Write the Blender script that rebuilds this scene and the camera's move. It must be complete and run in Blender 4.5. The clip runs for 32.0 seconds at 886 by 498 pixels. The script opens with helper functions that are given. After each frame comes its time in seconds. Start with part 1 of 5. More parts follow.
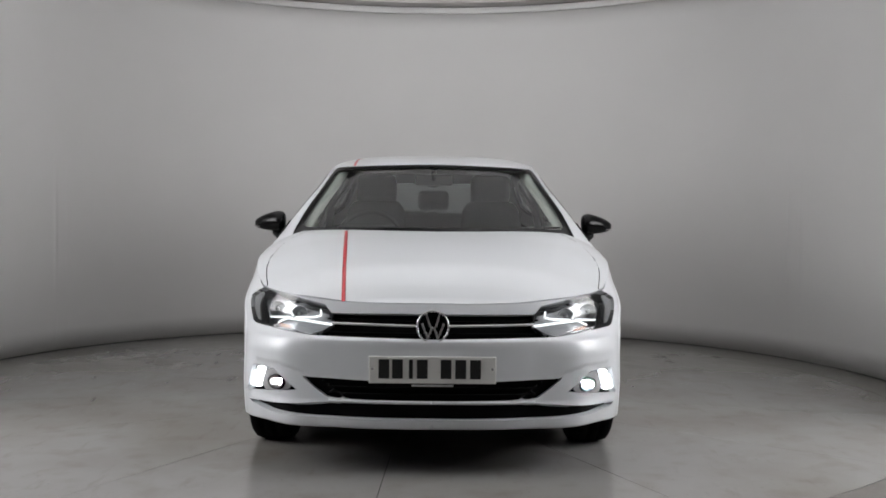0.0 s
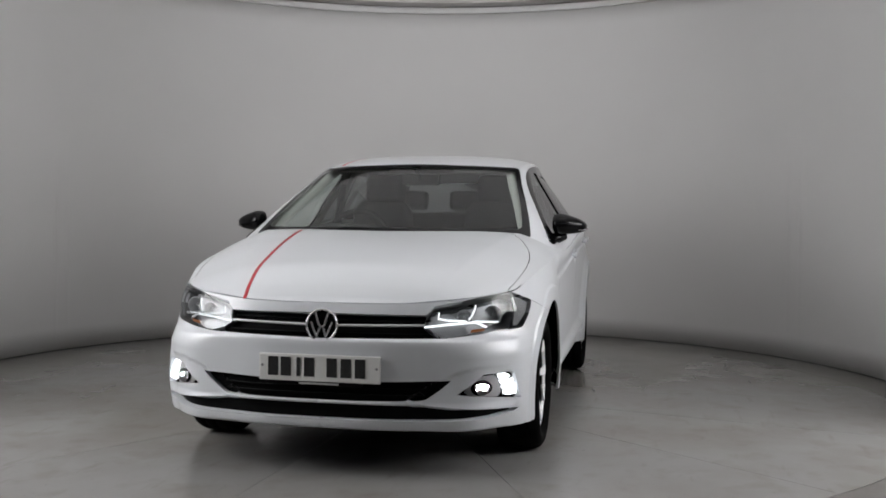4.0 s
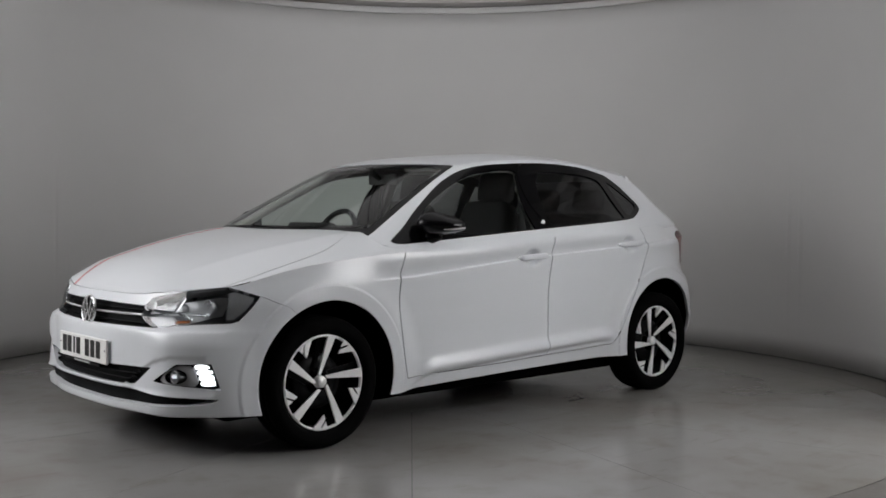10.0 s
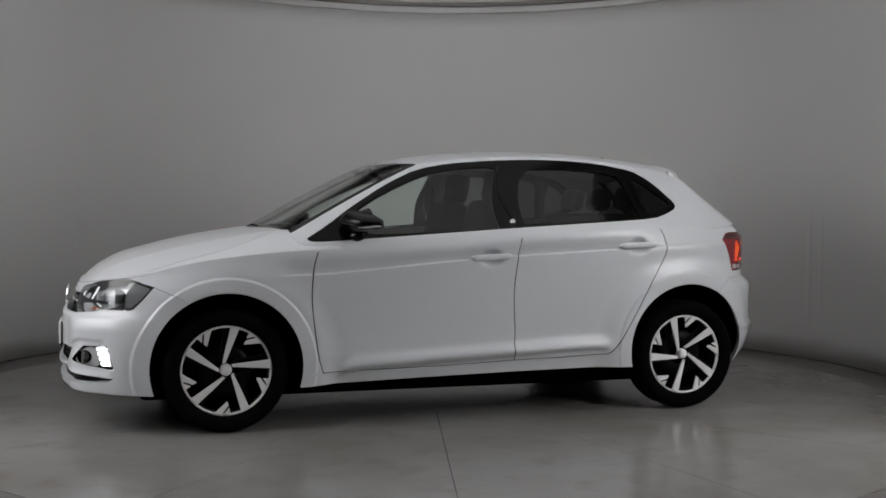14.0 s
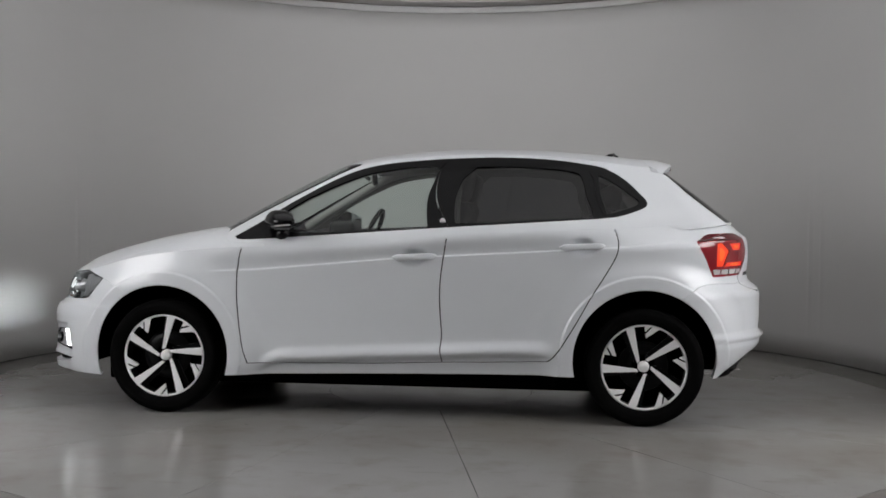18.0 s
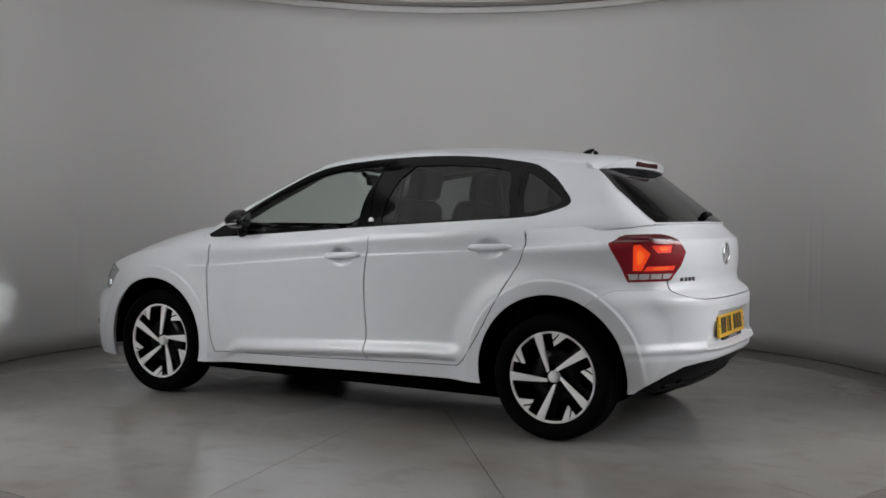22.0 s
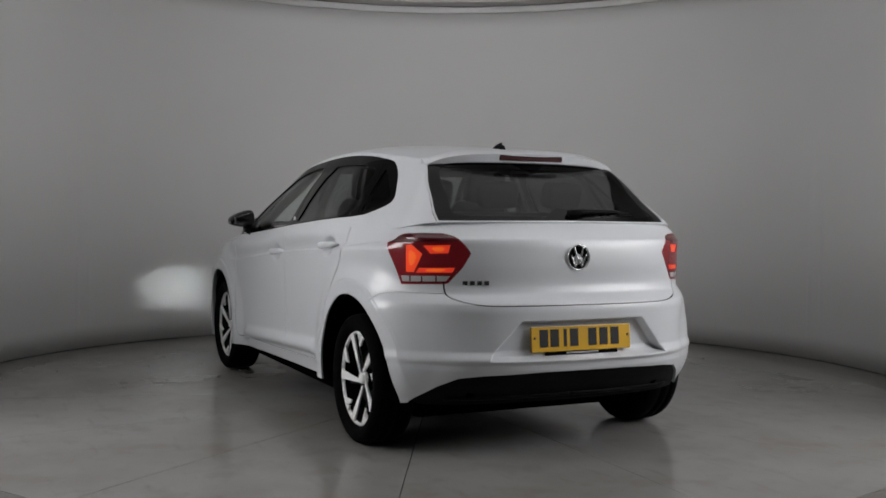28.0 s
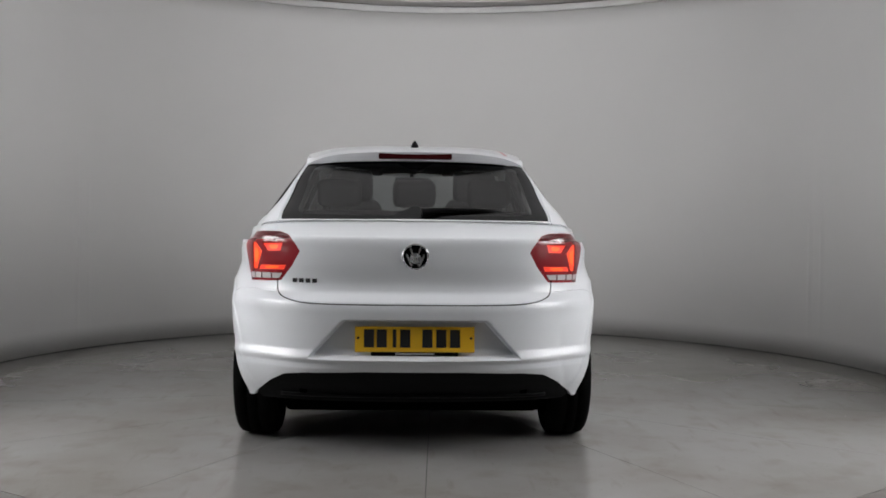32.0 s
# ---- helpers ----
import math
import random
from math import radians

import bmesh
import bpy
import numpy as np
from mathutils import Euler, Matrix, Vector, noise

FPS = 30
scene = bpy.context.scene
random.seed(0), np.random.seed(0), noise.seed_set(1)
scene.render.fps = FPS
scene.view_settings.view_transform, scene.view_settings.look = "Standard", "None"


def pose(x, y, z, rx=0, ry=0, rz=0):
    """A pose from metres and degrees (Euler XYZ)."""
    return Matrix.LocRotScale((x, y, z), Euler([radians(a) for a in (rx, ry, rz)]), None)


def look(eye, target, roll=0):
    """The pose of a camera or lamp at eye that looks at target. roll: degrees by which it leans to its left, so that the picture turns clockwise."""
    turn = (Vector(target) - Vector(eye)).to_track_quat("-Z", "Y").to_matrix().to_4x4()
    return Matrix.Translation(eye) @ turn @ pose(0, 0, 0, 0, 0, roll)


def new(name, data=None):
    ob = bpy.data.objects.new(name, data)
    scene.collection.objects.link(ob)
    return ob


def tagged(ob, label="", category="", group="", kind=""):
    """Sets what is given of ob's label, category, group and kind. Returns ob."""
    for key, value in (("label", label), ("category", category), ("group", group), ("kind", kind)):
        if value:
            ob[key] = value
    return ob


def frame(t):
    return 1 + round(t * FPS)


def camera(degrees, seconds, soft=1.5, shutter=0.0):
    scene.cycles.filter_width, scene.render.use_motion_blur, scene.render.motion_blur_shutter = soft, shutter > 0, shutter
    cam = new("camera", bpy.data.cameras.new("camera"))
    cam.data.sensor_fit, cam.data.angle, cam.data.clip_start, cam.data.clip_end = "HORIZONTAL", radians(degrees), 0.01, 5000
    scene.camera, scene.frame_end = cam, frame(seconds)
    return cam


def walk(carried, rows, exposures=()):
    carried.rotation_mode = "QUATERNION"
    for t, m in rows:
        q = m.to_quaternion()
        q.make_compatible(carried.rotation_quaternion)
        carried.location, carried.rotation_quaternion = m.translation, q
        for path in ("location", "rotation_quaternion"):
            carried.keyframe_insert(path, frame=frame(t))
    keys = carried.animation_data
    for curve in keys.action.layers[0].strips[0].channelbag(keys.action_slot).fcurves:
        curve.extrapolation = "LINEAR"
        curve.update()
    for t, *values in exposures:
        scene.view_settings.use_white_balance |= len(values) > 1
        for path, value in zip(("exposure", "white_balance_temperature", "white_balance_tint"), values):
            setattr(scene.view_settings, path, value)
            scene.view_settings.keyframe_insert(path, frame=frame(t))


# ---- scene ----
# Camera: on a tripod in front of the booth, nudged once to its left.
LENS = 46.89
EYE = (0.0, -6.279, 1.0785)


def aim(yaw, pitch):
    y, p = math.radians(yaw), math.radians(pitch)
    return look(EYE, (EYE[0] + math.sin(y) * math.cos(p), EYE[1] + math.cos(y) * math.cos(p), EYE[2] - math.sin(p)), 0.608)


cam = camera(LENS, 32.0, soft=1.7)
PAN_A, PAN_B, TIP_A, TIP_B = 1.685, 0.604, 1.877, 1.919
walk(cam, [(t, aim(PAN_A + k * (PAN_B - PAN_A), TIP_A + k * (TIP_B - TIP_A))) for t, k in
           ((0, 0), (12.0, 0), (12.5, 0.25), (13.0, 0.77), (13.5, 0.92), (14.0, 1), (32.0, 1))],
     exposures=[(0.0, -0.09), (2.0, -0.1), (3.0, -0.18), (6.0, -0.34), (9.0, -0.52), (12.0, -0.82), (13.0, -0.87), (14.5, -0.85), (17.0, -0.59), (18.0, -0.53), (19.0, -0.39), (20.0, -0.31), (21.0, -0.4), (23.0, -0.75), (25.5, -0.79), (28.0, -0.74), (29.0, -0.58), (30.0, -0.53), (32.0, -0.18)])

# The way of the turntable and the car on it: seconds and heading in degrees.
TURN = [(0, -91.06), (1.6, -91.06), (2.0, -92.03), (2.5, -94.71), (3.0, -97.64), (3.5, -100.6), (5.5, -112.45), (7.0, -121.4),
        (9.0, -133.31), (11.0, -145.23), (12.0, -151.05), (13.0, -156.75), (14.0, -162.62), (16.5, -177.5), (18.0, -186.45),
        (20.0, -198.17), (22.0, -209.87), (24.0, -221.62), (25.5, -230.4), (27.5, -242.1), (29.0, -250.89), (30.5, -259.68), (32.0, -268.39)]
CAR_X, CAR_Y = 0.0673, 0.1239   # the car's middle, seen from the turntable's axis
# Light: a large dim overhead fill and a back wall spotlight, both added unseen, and two tall softboxes before the
# opening.
world = bpy.data.worlds.new("studio_dark")
scene.world = world
world.use_nodes = True
world.node_tree.nodes["Background"].inputs[0].default_value = (0.5, 0.52, 0.55, 1)
world.node_tree.nodes["Background"].inputs[1].default_value = 0.02
TOP_LIGHT, SIDE_LIGHT, FRONT_LIGHT, WASH = 0.62, 10.6, 6.0, 255.0
# ---- materials ----
def mat(name, color, rough=0.5, metal=0.0, vary=0.0, scale=3.0, bump=0.0, bump_scale=40.0, coat=0.0, glow=None, strength=0.0, rough_vary=0.0, spec=0.5):
    m = bpy.data.materials.new(name)
    m.use_nodes = True
    nt = m.node_tree
    b = nt.nodes["Principled BSDF"]
    b.inputs["Base Color"].default_value = (*color, 1)
    b.inputs["Roughness"].default_value = rough
    b.inputs["Metallic"].default_value = metal
    b.inputs["Specular IOR Level"].default_value = spec
    b.inputs["Coat Weight"].default_value = coat
    b.inputs["Coat Roughness"].default_value = 0.06
    tc = nt.nodes.new("ShaderNodeTexCoord")
    if vary or rough_vary:
        n = nt.nodes.new("ShaderNodeTexNoise")
        n.inputs["Scale"].default_value = scale
        n.inputs["Detail"].default_value = 6
        nt.links.new(tc.outputs["Object"], n.inputs["Vector"])
        if vary:
            r = nt.nodes.new("ShaderNodeValToRGB")
            r.color_ramp.elements[0].position, r.color_ramp.elements[1].position = 0.3, 0.7
            r.color_ramp.elements[0].color = (*[c * (1 - vary) for c in color], 1)
            r.color_ramp.elements[1].color = (*[min(1, c * (1 + vary)) for c in color], 1)
            nt.links.new(n.outputs["Fac"], r.inputs["Fac"])
            nt.links.new(r.outputs["Color"], b.inputs["Base Color"])
        if rough_vary:
            q = nt.nodes.new("ShaderNodeMapRange")
            q.inputs["To Min"].default_value, q.inputs["To Max"].default_value = rough - rough_vary, rough + rough_vary
            nt.links.new(n.outputs["Fac"], q.inputs["Value"])
            nt.links.new(q.outputs["Result"], b.inputs["Roughness"])
    if bump:
        n2 = nt.nodes.new("ShaderNodeTexNoise")
        n2.inputs["Scale"].default_value = bump_scale
        n2.inputs["Detail"].default_value = 4
        nt.links.new(tc.outputs["Object"], n2.inputs["Vector"])
        bp = nt.nodes.new("ShaderNodeBump")
        bp.inputs["Strength"].default_value = bump
        bp.inputs["Distance"].default_value = 0.004
        nt.links.new(n2.outputs["Fac"], bp.inputs["Height"])
        nt.links.new(bp.outputs["Normal"], b.inputs["Normal"])
    if glow:
        b.inputs["Emission Color"].default_value = (*glow, 1)
        b.inputs["Emission Strength"].default_value = strength
    return m


def glass(name, tint, rough=0.0, thin=0.9):
    """Thin pane: mostly clear, with a mirror share."""
    m = bpy.data.materials.new(name)
    m.use_nodes = True
    nt = m.node_tree
    nt.nodes.remove(nt.nodes["Principled BSDF"])
    tr = nt.nodes.new("ShaderNodeBsdfTransparent")
    tr.inputs[0].default_value = (*tint, 1)
    gl = nt.nodes.new("ShaderNodeBsdfGlossy")
    gl.inputs["Roughness"].default_value = rough
    lw = nt.nodes.new("ShaderNodeLayerWeight")
    lw.inputs[0].default_value = 0.5
    pw = nt.nodes.new("ShaderNodeMath")
    pw.operation = "POWER"
    pw.inputs[1].default_value = 5.0
    nt.links.new(lw.outputs["Facing"], pw.inputs[0])
    fr = nt.nodes.new("ShaderNodeMath")
    fr.operation = "MULTIPLY_ADD"
    fr.inputs[1].default_value, fr.inputs[2].default_value = 0.93, 0.04
    nt.links.new(pw.outputs[0], fr.inputs[0])
    mx = nt.nodes.new("ShaderNodeMixShader")
    nt.links.new(fr.outputs[0], mx.inputs[0])
    nt.links.new(tr.outputs[0], mx.inputs[1])
    nt.links.new(gl.outputs[0], mx.inputs[2])
    nt.links.new(mx.outputs[0], nt.nodes["Material Output"].inputs[0])
    return m


PAINT = mat("white_paint", (0.655, 0.675, 0.70), 0.38, vary=0.012, scale=2.0, coat=0.8, bump=0.01, bump_scale=260, spec=0.3)
PAINT.node_tree.nodes["Principled BSDF"].inputs["Coat Roughness"].default_value = 0.22
BLACK = mat("black_plastic", (0.0035, 0.0035, 0.004), 0.55, vary=0.2, scale=8, bump=0.15, bump_scale=400, spec=0.08)
GLOSS = mat("gloss_black", (0.003, 0.003, 0.0035), 0.12, coat=0.05, vary=0.1, spec=0.14)
DARK = mat("dark_cavity", (0.0015, 0.0015, 0.0015), 0.9, vary=0.2, spec=0.0)
RUBBER = mat("tyre_rubber", (0.0032, 0.0032, 0.0032), 0.85, vary=0.25, scale=12, bump=0.3, bump_scale=120, spec=0.03)
CHROME = mat("chrome", (0.82, 0.82, 0.83), 0.2, 0.75, rough_vary=0.04)
MIRROR = mat("mirror_glass", (0.42, 0.43, 0.45), 0.02, 1.0, rough_vary=0.005)
ALLOY = mat("machined_alloy", (0.86, 0.86, 0.86), 0.38, 0.05, vary=0.03, rough_vary=0.05, scale=20)
GREYRIM = mat("anthracite_rim", (0.004, 0.004, 0.0045), 0.4, 0.0, vary=0.1, coat=0.05, spec=0.12)
RED = mat("red_stripe", (0.55, 0.02, 0.03), 0.3, coat=0.6, vary=0.05)
CLEAR = glass("clear_glass", (0.86, 0.92, 0.89))
TINTED = glass("privacy_glass", (0.20, 0.205, 0.21))
SHELL = mat("pale_headlining", (0.42, 0.42, 0.40), 0.9, vary=0.06, bump=0.3, bump_scale=300)
FABRIC = mat("dark_seat_cloth", (0.009, 0.009, 0.010), 0.95, vary=0.25, scale=25, bump=0.5, bump_scale=350)
DASH = mat("dash_plastic", (0.007, 0.007, 0.008), 0.6, vary=0.2, scale=10, bump=0.3, bump_scale=300)
# ---- mesh helpers ----
def mesh_of(name, verts, faces, normals=None, smooth=True):
    me = bpy.data.meshes.new(name)
    me.from_pydata([tuple(map(float, v)) for v in verts], [], [tuple(map(int, f)) for f in faces])
    if smooth:
        me.polygons.foreach_set("use_smooth", [True] * len(me.polygons))
    if normals is not None:
        me.normals_split_custom_set_from_vertices([tuple(map(float, n)) for n in normals])
    me.update()
    return me


def part(name, geo, material, parent, label=""):
    """One mesh object under a thing or a part. geo: a bmesh, a mesh, or verts, faces(, normals)."""
    if isinstance(geo, bmesh.types.BMesh):
        me = bpy.data.meshes.new(name)
        geo.to_mesh(me)
        geo.free()
    elif isinstance(geo, tuple):
        me = mesh_of(name, *geo)
    else:
        me = geo
    if not me.materials:
        me.materials.append(material)
    ob = new(name, me)
    ob.parent = parent
    if label:
        ob["label"] = label
    return ob


def thing(name, label, category, loc=(0, 0, 0), kind="", group=""):
    ob = new(name)
    ob.location = loc
    ob.empty_display_size = 0.1
    return tagged(ob, label, category, group, kind)


def pchip(xs, ys):
    """A smooth curve through a table that never overshoots."""
    xs, ys = np.array(xs, float), np.array(ys, float)
    h, d = np.diff(xs), np.diff(ys) / np.diff(xs)
    m = np.zeros(len(xs))
    m[0], m[-1] = d[0], d[-1]
    for i in range(1, len(xs) - 1):
        if d[i - 1] * d[i] > 0:
            a, b = 2 * h[i] + h[i - 1], h[i] + 2 * h[i - 1]
            m[i] = (a + b) / (a / d[i - 1] + b / d[i])

    def f(x):
        x = np.clip(np.asarray(x, float), xs[0], xs[-1])
        i = np.clip(np.searchsorted(xs, x) - 1, 0, len(xs) - 2)
        t = (x - xs[i]) / h[i]
        return ((1 + 2 * t) * (1 - t) ** 2 * ys[i] + t * (1 - t) ** 2 * h[i] * m[i]
                + t * t * (3 - 2 * t) * ys[i + 1] + t * t * (t - 1) * h[i] * m[i + 1])
    return f


def table(text):
    """A smooth curve from 'x:y x:y ...'."""
    rows = sorted(tuple(map(float, p.split(":"))) for p in text.split())
    return pchip([r[0] for r in rows], [r[1] for r in rows])


def step(a, b, x):
    t = np.clip((np.asarray(x, float) - a) / (b - a), 0, 1)
    return t * t * (3 - 2 * t)


def inside(poly, p):
    """Which of the points p lie in the polygon."""
    poly = np.asarray(poly, float)
    x, y = p[:, 0], p[:, 1]
    r = np.zeros(len(p), bool)
    j = len(poly) - 1
    for i in range(len(poly)):
        (xi, yi), (xj, yj) = poly[i], poly[j]
        if yi != yj:
            r ^= ((yi > y) != (yj > y)) & (x < (xj - xi) * (y - yi) / (yj - yi) + xi)
        j = i
    return r


def near(line, p):
    """Distance of the points p from a polyline."""
    d = np.full(len(p), 9.0)
    line = np.asarray(line, float)
    for a, b in zip(line[:-1], line[1:]):
        v = b - a
        t = np.clip(((p - a) @ v) / max(v @ v, 1e-12), 0, 1)
        d = np.minimum(d, np.linalg.norm(p - a - t[:, None] * v, axis=1))
    return d


def offset(line, h):
    line = np.asarray(line, float)
    t = np.gradient(line, axis=0)
    t /= np.linalg.norm(t, axis=1)[:, None] + 1e-12
    return line + h * np.stack([-t[:, 1], t[:, 0]], 1)


def fine(pts, step_len=0.02, closed=False, round_off=0):
    """Resample a polyline; round_off: times its corners are cut."""
    p = np.asarray(pts, float)
    for _ in range(round_off):
        a, b = (p, np.roll(p, -1, 0)) if closed else (p[:-1], p[1:])
        q = np.empty((2 * len(a), 2))
        q[0::2], q[1::2] = 0.78 * a + 0.22 * b, 0.22 * a + 0.78 * b
        p = q if closed else np.vstack([p[:1], q, p[-1:]])
    if closed:
        p = np.vstack([p, p[:1]])
    out = []
    for a, b in zip(p[:-1], p[1:]):
        n = max(1, int(np.ceil(np.linalg.norm(b - a) / step_len)))
        out += [a + (b - a) * k / n for k in range(n)]
    if not closed:
        out.append(p[-1])
    return np.array(out)


def cut_chart(surface, grid, regions, gaps, out_sign=1, ends=None):
    """Triangulates the plane chart with all outlines in it and sorts the triangles by region.
    surface: points of the chart -> points in space. regions: (name, closed outline); the last that holds a triangle gets it.
    gaps: (line, half width), left open. out_sign: -1 where the chart is seen from behind. ends: the chart's first and last u. Returns name -> (verts, faces, normals, chart points)."""
    from mathutils.geometry import delaunay_2d_cdt
    pts, edges = [tuple(g) for g in grid], []

    def add(line, closed):
        k = len(pts)
        pts.extend(tuple(q) for q in line)
        n = len(line)
        edges.extend((k + i, k + i + 1) for i in range(n - 1))
        if closed:
            edges.append((k + n - 1, k))
    for _, poly in regions:
        add(poly, True)
    for line, h in gaps:
        add(offset(line, h), False)
        add(offset(line, -h), False)
    for e in ends or ():
        add(np.stack([np.full(60, e), np.linspace(0.0, 1.5, 60)], 1), False)
    v, _, f, _, _, _ = delaunay_2d_cdt([Vector(q) for q in pts], edges, [], 0, 1e-5)
    v = np.array([tuple(q) for q in v])
    f = np.array([t for t in f if len(t) == 3])
    c = v[f].mean(1)
    e1, e2 = v[f[:, 1]] - v[f[:, 0]], v[f[:, 2]] - v[f[:, 0]]
    area = e1[:, 0] * e2[:, 1] - e1[:, 1] * e2[:, 0]
    label = np.full(len(f), -1)
    for i, (_, poly) in enumerate(regions):
        label[inside(poly, c)] = i
    for line, h in gaps:
        label[near(line, c) < h] = -1
    label[np.abs(area) < 1e-10] = -1
    if ends:
        label[(c[:, 0] < ends[0]) | (c[:, 0] > ends[1])] = -1
    s = surface(v)
    d = 2e-3
    nu = surface(v + [d, 0]) - surface(v - [d, 0])
    nv = surface(v + [0, d]) - surface(v - [0, d])
    nr = np.cross(nu, nv) * out_sign
    if out_sign < 0:
        f = f[:, ::-1]
    nr /= np.linalg.norm(nr, axis=1)[:, None] + 1e-12
    out = {}
    names = [n for n, _ in regions]
    for name in dict.fromkeys(names):
        idx = [i for i, n in enumerate(names) if n == name]
        t = f[np.isin(label, idx)]
        if len(t) == 0:
            continue
        used, inv = np.unique(t, return_inverse=True)
        out[name] = (s[used], inv.reshape(-1, 3), nr[used], v[used])
    return out


def rim(piece, depth):
    """A sheet with its edge folded inwards."""
    v, f, n = piece[:3]
    count = {}
    for t in f:
        for a, b in ((t[0], t[1]), (t[1], t[2]), (t[2], t[0])):
            count[(a, b)] = count.get((a, b), 0) + 1
    border = [(a, b) for a, b in count if (b, a) not in count]
    vs, fs, ns = [v], [f], [n]
    if border:
        k = len(v)
        ids = sorted({i for e in border for i in e})
        at = {i: j for j, i in enumerate(ids)}
        tin = v[ids] - depth * n[ids]
        tan = np.zeros((len(ids), 3))
        for a, b in border:
            d = np.cross(v[b] - v[a], n[a])
            tan[at[a]] += d
            tan[at[b]] += d
        tan /= np.linalg.norm(tan, axis=1)[:, None] + 1e-9
        vs += [v[ids], tin]
        ns += [tan, tan]
        m = len(ids)
        fs += [np.array([[k + at[a], k + m + at[a], k + m + at[b]] for a, b in border]), np.array([[k + at[a], k + m + at[b], k + at[b]] for a, b in border])]
    return np.vstack(vs), np.vstack(fs), np.vstack(ns)


def mirrored(piece):
    v, f, n = piece[:3]
    return v * [1, -1, 1], f[:, ::-1], n * [1, -1, 1]


def both(piece):
    a, b = piece[:3], mirrored(piece)
    return np.vstack([a[0], b[0]]), np.vstack([a[1], b[1] + len(a[0])]), np.vstack([a[2], b[2]])


def turned(profile, n=48, axis="y", a0=0.0, a1=360.0):
    """A lathe: profile of (along the axis, radius)."""
    full = abs(a1 - a0) >= 359.9
    m = n if full else n + 1
    verts, faces = [], []
    for i in range(m):
        a = math.radians(a0 + (a1 - a0) * i / n)
        for h, r in profile:
            c, s = r * math.cos(a), r * math.sin(a)
            verts.append((c, h, s) if axis == "y" else (c, s, h) if axis == "z" else (h, c, s))
    k = len(profile)
    for i in range(n):
        j = (i + 1) % m
        for q in range(k - 1):
            faces.append((i * k + q, i * k + q + 1, j * k + q + 1, j * k + q))
    return verts, faces


def box_bm(sx, sy, sz, bevel=0.0, at=(0, 0, 0), seg=2):
    bm = bmesh.new()
    bmesh.ops.create_cube(bm, size=1)
    bmesh.ops.scale(bm, vec=(sx, sy, sz), verts=bm.verts)
    if bevel:
        bmesh.ops.bevel(bm, geom=bm.edges[:], offset=bevel, segments=seg, profile=0.6, affect="EDGES")
    bmesh.ops.translate(bm, vec=at, verts=bm.verts)
    for q in bm.faces:
        q.smooth = False
    return bm


def tube(points, r, n=8, caps=True):
    """A round bar along points; r: one radius or one a point."""
    pts = [Vector(p) for p in points]
    rs = r if isinstance(r, (list, tuple)) else [r] * len(pts)
    verts, faces = [], []
    up = Vector((0, 0, 1))
    for i, p in enumerate(pts):
        d = (pts[min(i + 1, len(pts) - 1)] - pts[max(i - 1, 0)]).normalized()
        a = d.cross(up if abs(d.z) < 0.9 else Vector((1, 0, 0))).normalized()
        b = d.cross(a)
        for k in range(n):
            t = 2 * math.pi * k / n
            verts.append(tuple(p + rs[i] * (math.cos(t) * a + math.sin(t) * b)))
    for i in range(len(pts) - 1):
        for k in range(n):
            q = (k + 1) % n
            faces.append((i * n + k, i * n + q, (i + 1) * n + q, (i + 1) * n + k))
    if caps:
        faces += [tuple(range(n))[::-1], tuple((len(pts) - 1) * n + k for k in range(n))]
    return verts, faces


def prism(outline, place, depth, bevel=0.0):
    """A plate with the given outline; place: (a, b, depth) -> point in space."""
    n = len(outline)
    bm = bmesh.new()
    lo = [bm.verts.new(place(a, b, 0)) for a, b in outline]
    hi = [bm.verts.new(place(a, b, depth)) for a, b in outline]
    bm.faces.new(lo[::-1])
    bm.faces.new(hi)
    for i in range(n):
        j = (i + 1) % n
        bm.faces.new((lo[i], lo[j], hi[j], hi[i]))
    bmesh.ops.recalc_face_normals(bm, faces=bm.faces[:])
    if bevel:
        top = [e for e in bm.edges if e.verts[0] in hi and e.verts[1] in hi]
        bmesh.ops.bevel(bm, geom=top, offset=bevel, segments=2, profile=0.6, affect="EDGES")
    return bm
